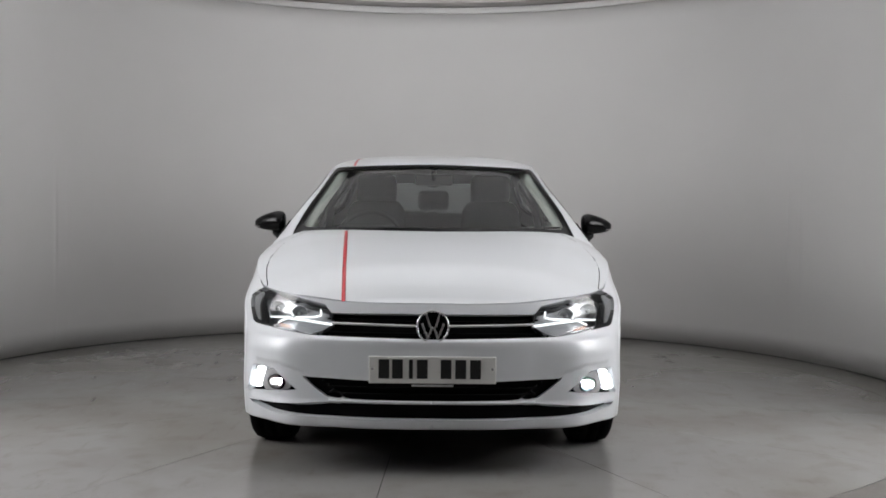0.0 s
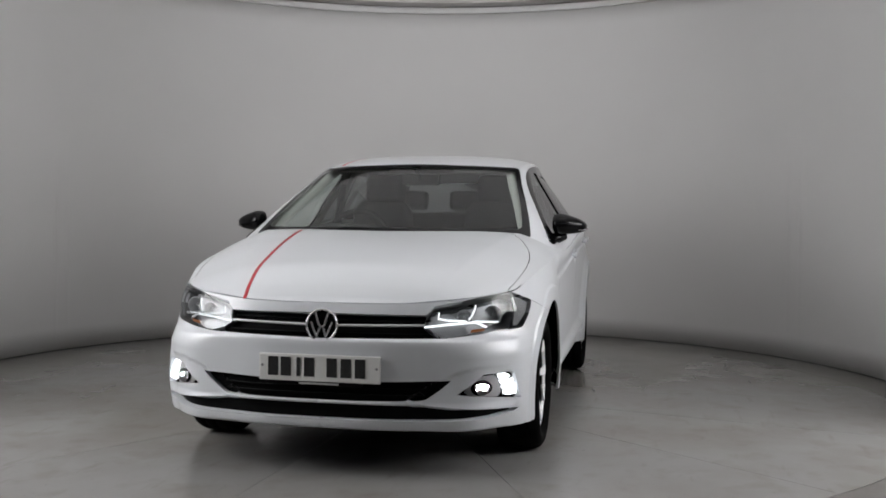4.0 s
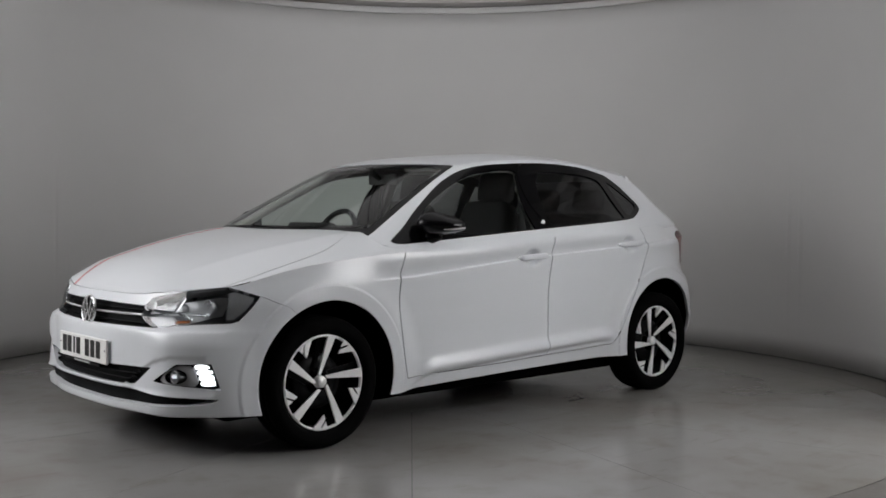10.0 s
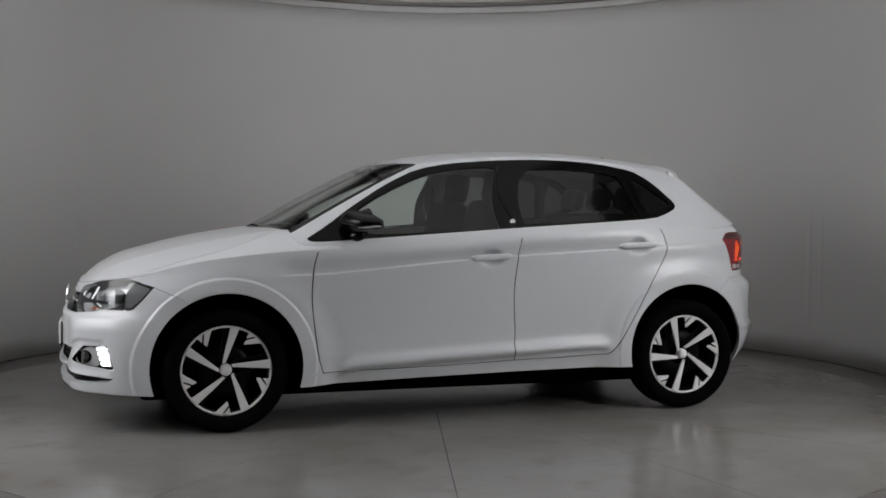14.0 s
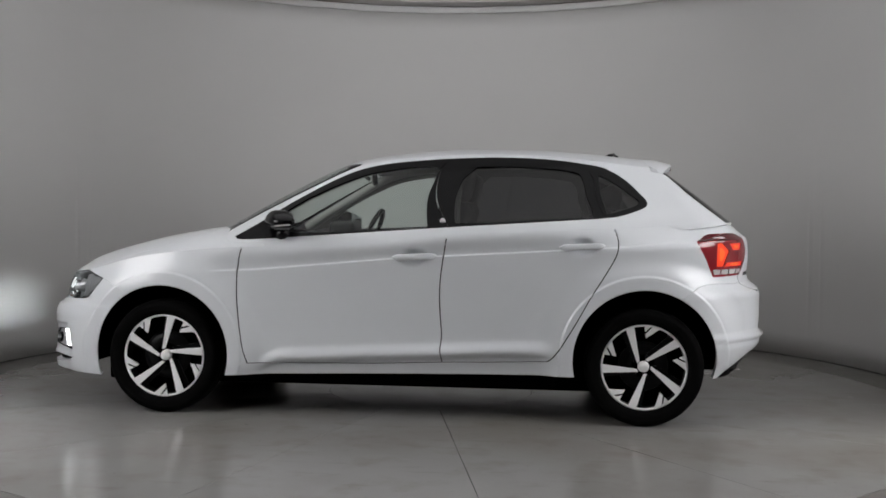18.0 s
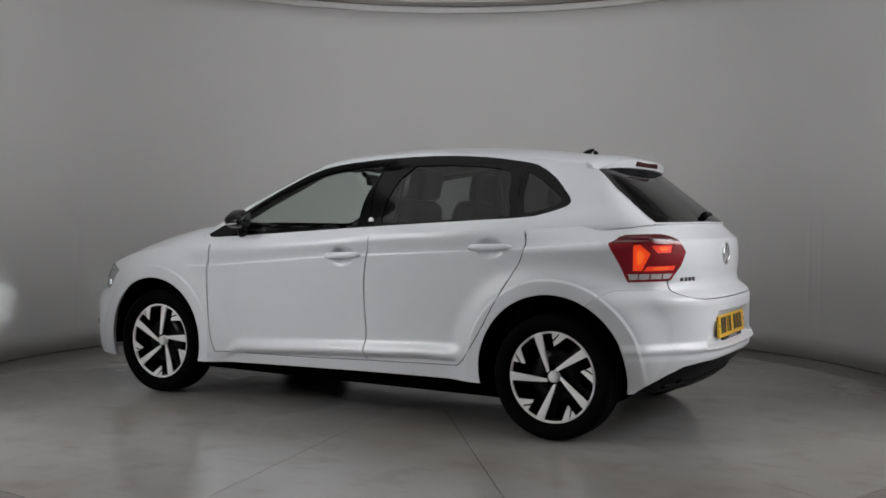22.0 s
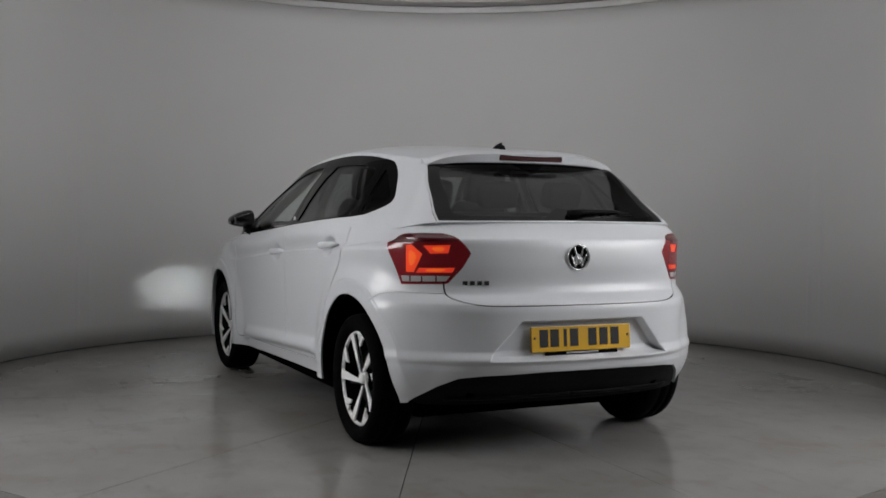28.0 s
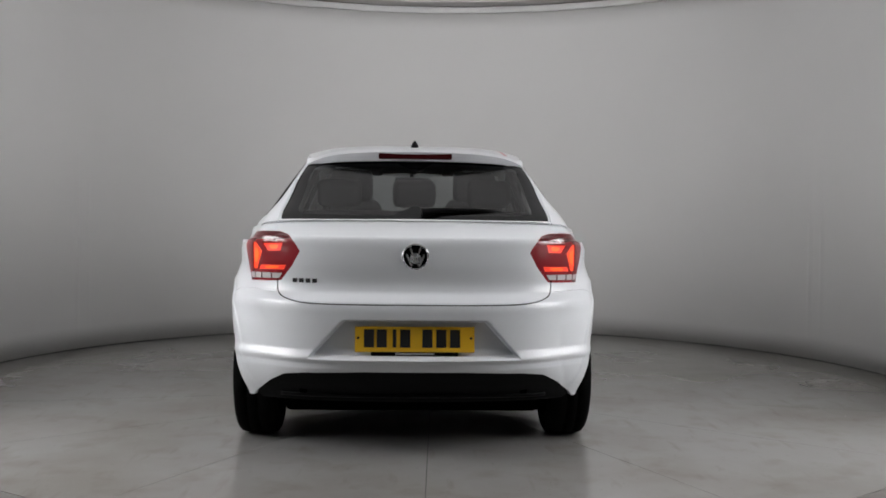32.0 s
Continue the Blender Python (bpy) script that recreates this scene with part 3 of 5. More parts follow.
FOG = fine([(1.577, .352), (1.510, .430), (1.420, .434), (1.410, .39), (1.392, .320)], 0.02, True)
TAILLAMP = fine([(-1.345, .953), (-1.395, .984), (-1.43, .994), (-1.530, .999), (-1.582, .998), (-1.608, .987), (-1.624, .966), (-1.648, .912), (-1.620, .850), (-1.578, .783), (-1.568, .778), (-1.425, .771), (-1.385, .865)], 0.02, True)
LIT = [np.array([(-1.445, .944), (-1.470, .948), (-1.504, .907), (-1.474, .826), (-1.442, .826)]),
       np.array([(-1.508, .944), (-1.588, .948), (-1.577, .912), (-1.526, .909)]), np.array([(-1.480, .824), (-1.588, .828), (-1.597, .850), (-1.492, .846)])]
DIFFUSER = fine([(-2.06, .396), (-1.875, .396), (-1.673, .386), (-1.60, .374), (-1.555, .335), (-1.50, .255), (-1.50, .1), (-2.06, .1)], 0.03, True)

regions = [
    ("sill_panel", skin),
    ("fender", np.vstack([line_f, on_side((.9, .281), (.9, .05), (1.64, .05)), [(1.17, .63)], SEAM_F[::-1], [(1.36, .80), (1.30, 1.05)]])),
    ("front_door", np.vstack([line_f, line_l[::-1][on_side((-.233, .3))[0, 0] < line_l[::-1][:, 0]], line_b[::-1]])),
    ("rear_door", np.vstack([line_b, line_l[::-1][on_side((-.233, .3))[0, 0] > line_l[::-1][:, 0]], line_r[::-1]])),
    ("quarter", np.vstack([line_r, on_side((-.9, .327), (-.9, .05), (-1.64, .05)), [(-1.21, .62)], SEAM_R, [(-1.563, 1.2)]])),
    ("front_bumper", np.vstack([SEAM_F, on_side((1.3, .05)), [(2.1, .05), (2.1, .95), (1.36, .95)]])),
    ("rear_bumper", np.vstack([SEAM_R, GATE[2:], [(-2.1, .687), (-2.1, .05)], on_side((-1.3, .05))])),
    ("tailgate", np.vstack([GATE, [(-2.1, .687), (-2.1, 1.2), (-1.50, 1.2), (-1.50, 1.04)]])),
    ("headlamp", HEADLAMP), ("grille", GRILLE), ("low_grille", LOW_GRILLE), ("slot", SLOT), ("fog", FOG), ("bore", np.array([(1.512 + .026 * math.cos(a), .375 + .028 * math.sin(a)) for a in np.linspace(0, 2 * math.pi, 24, endpoint=False)])), ("taillamp", TAILLAMP), *[("lit", q) for q in LIT], ("void", DIFFUSER),
    ("void", arch(1.272, .322, .366)), ("void", arch(-1.274, .338, .367)),
    ("void", np.vstack([top_edge, [(2.2, top_edge[-1, 1]), (2.2, 1.4), (-2.4, 1.4), (-2.4, top_edge[0, 1])]])),
    ("void", np.vstack([low_edge, [(2.2, low_edge[-1, 1]), (2.2, 0), (-2.4, 0), (-2.4, low_edge[0, 1])]])),
]
H = 0.0026
gaps = [(line_f, H), (line_b, H), (line_r, H), (line_l, H), (SEAM_F, 0.0008), (SEAM_R, 0.0008), (GATE, 0.0026)]
grid = np.vstack([chart_grid(-1.2, 1.2, 0.16, 1.06, 0.02, 0.0125), chart_grid(1.205, U_NOSE, 0.16, 0.78, 0.014, 0.0125), chart_grid(U_TAIL, -1.205, 0.2, 1.06, 0.014, 0.0125)])
ENDS = (U_TAIL, U_NOSE)
xs = np.linspace(-1.45, 1.1, 170)
grid = grid[(np.abs(grid[:, 0]) > 1.17) | (np.abs(grid[:, 1] - crease_x(grid[:, 0] * 1.2 + 0.05) - 0.012) > 0.022)]
for d in (-0.012, -0.006, 0.0, 0.004, 0.009, 0.016, 0.024, 0.032):
    row = on_side(*[(x, float(crease_x(x)) + d) for x in xs])
    grid = np.vstack([grid, row])
xs = np.linspace(-.86, .86, 120)
for d in (.306, .312, .319, .325, .330, .336, .343, .395, .400, .406):
    grid = np.vstack([grid, on_side(*[(x, float(sill_rise(x)) + d - 0.07 * float(step(0.60, 0.85, x))) for x in xs])])
for hx, hz in ((1.274, .322), (-1.274, .338)):
    c = on_side((hx, hz))[0]
    side = belt(grid)
    grid = grid[(np.hypot(side[:, 0] - hx, side[:, 2] - hz) > 0.492) | (side[:, 1] < 0.5)]
    for r in (.374, .39, .41, .424, .429, .4335, .437, .4405, .445, .452, .465, .48, .49):
        ring = [(hx + r * math.cos(a), hz + r * math.sin(a)) for a in np.radians(np.arange(-25, 206, 2.0))]
        grid = np.vstack([grid, on_side(*[q for q in ring if q[1] > 0.15])])
# finer rows along the creases of nose and tail, and round the plate's pocket
for zr in (.402, .412, .43, .437, .445, .449, .4525, .456, .465, .475, .484, .492, .498, .643, .65, .657, .663, .73, .745, .752, .77, .965, .972, .979, .985, .991):
    grid = np.vstack([grid, np.stack([np.arange(U_TAIL, -1.45, 0.016), np.full(len(np.arange(U_TAIL, -1.45, 0.016)), zr)], 1)])
for zr in (.198, .203, .207, .212, .53, .54, .553, .56, .567, .575, .583, .59):
    grid = np.vstack([grid, np.stack([np.arange(1.4, U_NOSE, 0.016), np.full(len(np.arange(1.4, U_NOSE, 0.016)), zr)], 1)])
grid = np.vstack([grid, chart_grid(-1.96, -1.62, .446, .63, 0.006, 0.006)])
grid = np.vstack([grid, chart_grid(U_TAIL, -1.96, .603, .63, 0.016, 0.003)])
B = cut_chart(belt, grid, regions, gaps, -1, ENDS)


def pushed(piece, d):
    """The sheet moved inwards by d."""
    v, f, n = piece[:3]
    return v - d * n, f, n


def two(name, piece, material, label="", parent=None, depth=0.012):
    """A panel on either side of the car."""
    g = rim(piece, depth) if depth else piece[:3]
    return [part(name, g, material, parent or car, label), part(name, mirrored(g), material, parent or car, label)]


part("sill_panel", rim(B["sill_panel"], 0.01), PAINT, car)
part("sill_panel", mirrored(rim(B["sill_panel"], 0.01)), PAINT, car)
two("fender", B["fender"], PAINT)
front_doors = two("front_door", B["front_door"], PAINT)
rear_doors = two("rear_door", B["rear_door"], PAINT)
two("quarter_panel", B["quarter"], PAINT)
front_bumper = part("front_bumper", both(rim(B["front_bumper"], 0.03)), PAINT, car, "white front bumper with two black intakes")
rear_bumper = part("rear_bumper", both(rim(B["rear_bumper"], 0.02)), PAINT, car)

# cabin chart
rail = np.stack([UU, np.interp(UU, RAIL[:, 0], RAIL[:, 1])], 1)
WINDOWS = fine(on_cabin((.885, .951), (.77, 1.02), (.66, 1.10), (.43, 1.24), (.25, 1.322), (.07, 1.358), (-.18, 1.380), (-.42, 1.391), (-.63, 1.391), (-.84, 1.378), (-1.02, 1.352), (-1.09, 1.334),
                        (-1.22, 1.239), (-1.28, 1.178), (-1.295, 1.147), (-1.28, 1.126), (-1.21, 1.098), (-1.11, 1.070), (-.77, 1.048), (-.18, 1.009), (.41, .965), (.76, .939), (.86, .936)), 0.03, True, 1)
GLASS_F = fine(on_cabin((.64, .985), (.70, 1.03), (.54, 1.147), (.36, 1.235), (.20, 1.295), (.08, 1.318), (-.06, 1.336), (-.17, 1.341), (-.195, 1.32), (-.15, 1.02), (-.14, 1.008), (.50, .974)), 0.03, True, 1)
GLASS_R = fine(on_cabin((-.345, 1.335), (-.55, 1.342), (-.80, 1.332), (-.925, 1.312), (-.95, 1.29), (-1.02, 1.078), (-.98, 1.072), (-.30, 1.030), (-.285, 1.05)), 0.03, True, 1)
GLASS_Q = fine(on_cabin((-1.02, 1.306), (-1.09, 1.278), (-1.24, 1.175), (-1.252, 1.15), (-1.20, 1.122), (-1.09, 1.090), (-1.075, 1.10)), 0.03, True, 1)
SCREEN = fine([(1.336, 1.345), (1.36, 1.353), (1.881, 1.370), (2.06, 1.3725), (2.06, .88), (1.43, .88), (1.395, .995)], 0.03, True)
SCREEN_IN = fine([(1.388, 1.328), (1.46, 1.338), (1.881, 1.352), (2.06, 1.354), (2.06, 1.020), (1.465, 1.014), (1.440, 1.027)], 0.03, True)
BACKLIGHT = fine([*on_cabin((-1.374, 1.318), (-1.540, 1.18), (-1.704, 1.053)), (-2.06, 1.058), (-2.06, 1.36), (-1.42, 1.35)], 0.03, True)
BACK_IN = fine([(-1.41, 1.295), (-1.49, 1.18), (-1.53, 1.085), (-1.58, 1.078), (-2.06, 1.075), (-2.06, 1.33), (-1.5, 1.316)], 0.03, True, 1)
GATE_UP = fine(on_cabin((-1.30, 1.36), (-1.366, 1.318), (-1.534, 1.18), (-1.698, 1.053), (-1.74, .99)), 0.02)
foot = np.stack([UU, np.where(UU > 1.22, 0.93, shoulder(UU))], 1)
regions = [
    ("pillars", np.vstack([foot, rail[::-1]])),
    ("gate_top", np.vstack([GATE_UP, [(-2.06, .99), (-2.06, 1.36)]])),
    ("frame", WINDOWS), ("glass_f", GLASS_F), ("glass_r", GLASS_R), ("glass_q", GLASS_Q),
    ("screen_rim", SCREEN), ("screen", SCREEN_IN), ("back_rim", BACKLIGHT), ("back", BACK_IN),
    ("void", np.vstack([rail, [(2.2, rail[-1, 1]), (2.2, 1.6), (-2.4, 1.6), (-2.4, rail[0, 1])]])),
    ("void", np.vstack([foot, [(2.2, .93), (2.2, .5), (-2.4, .5), (-2.4, foot[0, 1])]])),
]
grid = chart_grid(U_TAIL, U_NOSE, 0.88, 1.43, 0.016, 0.0125)
C = cut_chart(cabin, grid, regions, [(fine(on_cabin((-1.085, 1.07), (-1.05, 1.10), (-.98, 1.33)), 0.03), 0.0015), (fine(on_cabin((-.262, 1.01), (-.275, 1.39)), 0.03), 0.002), (GATE_UP, 0.0026)], -1, ENDS)
side_frames = two("pillar_frame", C["pillars"], PAINT, depth=0.012)
two("window_frame", C["frame"], GLOSS, "gloss black window frame", depth=0.01)
gate = rim(B["tailgate"], 0.012)
g2 = rim(C["gate_top"], 0.012)
join = lambda *g: (np.vstack([q[0] for q in g]), np.vstack([q[1] + sum(len(w[0]) for w in g[:i]) for i, q in enumerate(g)]), np.vstack([q[2] for q in g]))
tailgate = part("tailgate", both(join(gate, g2)), PAINT, car)


def pane(name, geo, material, parent, label):
    ob = part(name, geo, material, parent, label)
    ob.visible_shadow = False
    return ob


for k, side_of in ((0, lambda p: p[:3]), (1, mirrored)):
    pane("window", pushed(side_of(C["glass_f"]), 0.006), CLEAR, front_doors[k], "clear front door window")
    pane("window", pushed(side_of(C["glass_r"]), 0.006), TINTED, rear_doors[k], "dark tinted rear door window")
    pane("quarter_window", pushed(side_of(C["glass_q"]), 0.004), TINTED, car, "small dark tinted quarter window")
part("windscreen_border", pushed(both(C["screen_rim"]), 0.003), GLOSS, car, "black printed edge of the windscreen")
pane("windscreen", pushed(both(C["screen"]), 0.003), CLEAR, car, "clear windscreen")
part("rear_window_border", pushed(both(C["back_rim"]), 0.003), GLOSS, tailgate, "black edge of the rear window")
pane("rear_window", pushed(both(C["back"]), 0.003), TINTED, tailgate, "dark tinted rear window")

# hood chart and the fender tops
edge = belt(SHOULDER[SHOULDER[:, 0] > 0.55])[:, :2]
HOOD_CUT = fine([(1.745, .738), (1.73, .725), (1.624, .748), (1.496, .768), (1.35, .772), (1.21, .752), (1.10, .705), (1.03, .66), (.985, .63)], 0.02, round_off=1)
COWL = fine([(.985, .63), (1.0, .55), (1.05, .30), (1.075, 0), (1.075, -.05)], 0.02, round_off=1)
plan = np.vstack([edge, [[2.1, 0], [2.1, -.02], [.70, -.02], [.70, .82]]])
regions = [("fender_top", plan), ("hood", np.vstack([HOOD_CUT, COWL, [(2.1, -.05), (2.1, .5), (1.90, .62)]])),
           ("void", np.vstack([COWL, [(0.5, -.05), (0.5, .9), (.78, .84), (.90, .72), (.955, .66)]])),
           ("void", np.vstack([edge, [[2.3, 0], [2.3, 1.2], [.6, 1.2]]])), ("void", np.array([(-3, 0), (3, 0), (3, -1), (-3, -1)]))]
grid = chart_grid(0.7, 2.0, 0, 0.88, 0.02, 0.02)
F = cut_chart(hood, grid, regions, [(HOOD_CUT, 0.0017), (belt(SHOULDER[SHOULDER[:, 0] > 1.33])[:, :2], 0.006)])
hood_ob = part("hood", both(rim(F["hood"], 0.014)), PAINT, car)
two("fender_top", F["fender_top"], PAINT, depth=0)
cowl = [(1.075 - 0.10 * (y / 0.63) ** 2, y, 0.985 - 0.02 * (y / 0.63) ** 2) for y in np.linspace(-0.66, 0.66, 31)]
part("cowl", ([q for x, y, z in cowl for q in ((x + 0.03, y, z - 0.03), (x - 0.02, y, z - 0.006), (x - 0.16, y, z - 0.002), (x - 0.16, y, z - 0.08))],
              [(4 * i + k, 4 * i + k + 1, 4 * i + k + 5, 4 * i + k + 4) for i in range(30) for k in range(3)]), BLACK, car, "black plastic cowl under the windscreen")

# roof chart
edge = cabin(RAIL)
redge = edge[:, :2]
regions = [("roof", np.vstack([redge, [[.5, 0], [.5, -.02], [-1.6, -.02]]])), ("void", np.vstack([redge, [[1, 0], [1, 1], [-2, 1], [-2, 0]]])), ("void", np.array([(-3, 0), (3, 0), (3, -1), (-3, -1)]))]
R = cut_chart(roof, chart_grid(-1.5, .4, 0, .7, 0.02, 0.02), regions, [])
roof_ob = part("roof", both(R["roof"]), PAINT, car)
part("headlining", pushed(both(R["roof"]), 0.025), SHELL, car, "pale grey headlining")


def stripe(surf, xs, ys, half, name):
    v, f = [], []
    for x, y in zip(xs, ys):
        p = surf(np.array([[x, y - half], [x, y + half]])) + [0, 0, 0.0015]
        v += [p[0], p[1], p[1] - [0, 0, 0.0012], p[0] - [0, 0, 0.0012]]
    for i in range(len(xs) - 1):
        for k in range(4):
            f.append((4 * i + k, 4 * i + (k + 1) % 4, 4 * i + 4 + (k + 1) % 4, 4 * i + 4 + k))
    return part(name, (v, f), RED, car, "thin red stripe from hood to roof")


xs = np.linspace(1.95, 1.075, 60)
stripe(hood, xs, np.interp(xs, [1.07, 1.95], [-.438, -.375]), 0.008, "stripe")
xs = np.linspace(.315, -1.2, 60)
stripe(roof, xs, np.full(60, -.456), 0.008, "stripe")
# ---- lamps, grilles and trim on the body ----
def inward(c, d):
    """Points of the belt chart, moved d metres inwards."""
    c = np.asarray(c, float)
    e = 2e-3
    n = np.cross(belt(c + [0, e]) - belt(c - [0, e]), belt(c + [e, 0]) - belt(c - [e, 0]))
    n /= np.linalg.norm(n, axis=1)[:, None]
    return belt(c) - d * n


def patch(poly, thick=0.006, proud=0.002, pitch=0.02):
    """A thin plate on the belt chart with the given outline."""
    lo, hi = np.min(poly, 0), np.max(poly, 0)
    g = chart_grid(lo[0], hi[0], lo[1], hi[1], pitch, pitch)
    p = cut_chart(belt, g, [("p", poly)], [], -1, ENDS)["p"]
    return rim(pushed(p, -proud), thick)


def bored_patch(poly, hole, depth):
    """A thin plate on the belt chart with a hole in it, set back by depth."""
    lo, hi = np.min(poly, 0), np.max(poly, 0)
    p = cut_chart(belt, chart_grid(lo[0], hi[0], lo[1], hi[1], 0.015, 0.015), [("p", poly), ("hole", hole)], [], -1, ENDS)["p"]
    return rim(pushed(p, depth), 0.004)


def cup(piece, depth):
    """Side walls and back of a hollow behind a sheet."""
    v, f, n = rim(piece, depth)
    k = len(piece[1])
    back = pushed(piece, depth)
    return join((v, f[k:], n), back)


def chart_bar(u0, u1, z0, z1, h, out, deep, n=40):
    """A bar along the belt chart, h high, from out to deep inwards."""
    u = np.linspace(u0, u1, n)
    z = np.linspace(z0, z1, n)
    rows = [inward(np.stack([u, z + s * h / 2], 1), d) for s, d in ((1, out), (1, deep), (-1, deep), (-1, out))]
    v = [tuple(rows[k][i]) for i in range(n) for k in range(4)]
    f = [(4 * i + k, 4 * i + (k + 1) % 4, 4 * i + 4 + (k + 1) % 4, 4 * i + 4 + k) for i in range(n - 1) for k in range(4)]
    f += [(3, 2, 1, 0), (4 * n - 4, 4 * n - 3, 4 * n - 2, 4 * n - 1)]
    return v, f


def flip(geo):
    return [(x, -y, z) for x, y, z in geo[0]], [tuple(q)[::-1] for q in geo[1]]


def full_bar(u0, z0, z1, h, out, deep):
    """A bar from one side over the middle to the other."""
    a = chart_bar(u0, U_NOSE, z0, z1, h, out, deep)
    b = flip(a)
    return a[0] + b[0], a[1] + [tuple(i + len(a[0]) for i in q) for q in b[1]]


def ball(r, at, squash=(1, 1, 1), seg=20):
    bm = bmesh.new()
    bmesh.ops.create_uvsphere(bm, u_segments=seg, v_segments=seg // 2 + 2, radius=r)
    bmesh.ops.scale(bm, vec=squash, verts=bm.verts)
    bmesh.ops.translate(bm, vec=at, verts=bm.verts)
    for q in bm.faces:
        q.smooth = True
    return bm


AMBER = mat("amber_reflector", (0.45, 0.14, 0.03), 0.3, coat=0.4, vary=0.1)
LIGHT_LINES = ((((1.500, .618), (1.535, .640), (1.60, .634), (1.676, .622)), .0044), (((1.468, .636), (1.500, .640), (1.540, .644)), .0036), (((1.560, .645), (1.617, .650), (1.643, .658), (1.640, .683)), .0034), (((1.535, .712), (1.555, .650)), .0036))
SIDES = ((lambda g: g), (lambda g: mirrored(g) if len(g) == 3 else flip(g)))
inner = B["headlamp"]
LAMPPALE = mat("pale_lamp_plastic", (0.40, 0.40, 0.41), 0.35, vary=0.06, coat=0.3)
LAMPSIDE = mat("smoky_side_marker", (0.22, 0.22, 0.225), 0.3, coat=0.4, vary=0.1)
for s in (0, 1):
    m = SIDES[s]
    sy = 1 - 2 * s
    lamp = part("headlamp", m(cup(inner, 0.075)), LAMPDARK, car, "headlamp with angular white light strips")
    part("reflector", m(patch(fine([(1.66, .62), (1.655, .672), (1.55, .712), (1.45, .738), (1.39, .735), (1.42, .625), (1.60, .597)], 0.02, True), 0.004, -0.066)), LAMPSILVER, lamp)
    part("side_marker", m(patch(fine([(1.415, .735), (1.395, .741), (1.33, .714), (1.352, .66), (1.385, .618), (1.405, .616)], 0.02, True), 0.006, -0.012)), LAMPSIDE, lamp)
    part("inner_reflector", m(patch(fine([(1.668, .623), (1.662, .668), (1.612, .684), (1.575, .640), (1.545, .604), (1.60, .590), (1.645, .604)], 0.02, True), 0.004, -0.030)), LAMPPALE, lamp, "pale grey inner wedge")
    for u, z, r in ((1.560, .672, .034), (1.468, .684, .036)):
        p = inward([[u, z]], 0.058)[0]
        dish = part("lamp_bowl", turned([(-.022, .0001), (-.020, .012), (-.012, .55 * r), (.006, .86 * r), (.018, r), (.015, 1.06 * r), (-.02, .7 * r)], 28, "x"), LAMPSILVER, lamp, "bright lamp bowl")
        dish.location = (p[0], sy * p[1], p[2])
        part("bulb_shield", ball(0.010, (-.004, 0, 0), (1.2, 1, 1), 12), LAMPSILVER, dish)
    part("side_reflector", m(patch(np.array([(1.505, .606), (1.545, .602), (1.540, .612), (1.505, .616)]), 0.003, -0.012, 0.01)), AMBER, lamp, "amber side reflector")
    fins_v, fins_f = [], []
    for line, r in (LIGHT_LINES):
        q = inward(fine(line, 0.006), 0.013)
        part("light_strip", m(tube(q, r)), DAYLIGHT, lamp, "glowing white light strip")
        # upright fins, added so that the strip is seen only from ahead
        for x, y, z in q:
            k0 = len(fins_v)
            fins_v += [(x + a, sy * y + b, z + c) for a in (0.0, 0.0105) for b in (-.00022, .00022) for c in (-.0065, .0065)]
            fins_f += [tuple(k0 + i for i in w) for w in ((0, 1, 3, 2), (4, 6, 7, 5), (0, 4, 5, 1), (2, 3, 7, 6), (0, 2, 6, 4), (1, 5, 7, 3))]
    part("light_guide", (fins_v, fins_f, None, False), LAMPDARK, lamp, "grey fins added to block the strips' light sideways")
    ob = part("lens", m(inner[:3]), LENS, lamp, "clear plastic lens")
    ob.visible_shadow = False

    fog = part("fog_lamp", m(cup(B["fog"], 0.03)), GLOSS, front_bumper, "fog lamp in a black surround")
    for i in range(4):
        a0, a1 = i / 4 + 0.01, (i + 1) / 4 - 0.01
        e = [(1.468 - .026 * q, .428 - .092 * q) for q in (a0, a1)]
        f_ = [(1.438 - .030 * q, .430 - .092 * q) for q in (a1, a0)]
        part("light_block", m(patch(fine(e + f_, 0.01, True, 2), 0.01, -0.004, 0.01)), FOGLIGHT, fog, "glowing white light block")
    p = inward([[1.512, .375]], 0.004)[0]
    tb = part("projector", turned([(0.0, .030), (0.004, .027), (-.004, .0245), (-.155, .0245), (-.156, .0001), (-.158, .0001), (-.158, .032), (-.01, .034), (0.0, .030)], 24, "x"), LAMPDARK, fog, "round fog lamp projector")
    for vtx in tb.data.vertices:
        if -.157 < vtx.co.x < -.005:
            vtx.co.z *= 0.4
    tb.location = (p[0], sy * p[1], p[2])
    tb.rotation_euler = (0, radians(-2.6), radians(8 * sy))
    gl = part("bulb", turned([(-.105, .0001), (-.105, .02), (-.115, .02)], 20, "x"), BEAM, tb, "blazing white bulb")
    for vtx in gl.data.vertices:
        vtx.co.z *= 0.3
    bore = np.array([(1.512 + .030 * math.cos(a), .375 + .032 * math.sin(a)) for a in np.linspace(0, 2 * math.pi, 24, endpoint=False)])
    part("fog_reflector", m(bored_patch(fine([(1.468, .422), (1.505, .424), (1.545, .395), (1.562, .352), (1.50, .336), (1.448, .332)], 0.015, True, 1), bore, 0.012)), LAMPPALE, fog, "pale silver fog lamp reflector")

    tl = part("tail_lamp", m(rim(B["taillamp"], 0.03)), REDLENS, car, "dark red tail lamp, lit")
    for name, q, glow_mat in zip(("lit_block", "lit_bar", "lit_bar"), LIT, (REDGLOW, REDBAR, REDBAR)):
        part(name, m(patch(q, 0.004, -0.004)), glow_mat, tl, "glowing red segment")
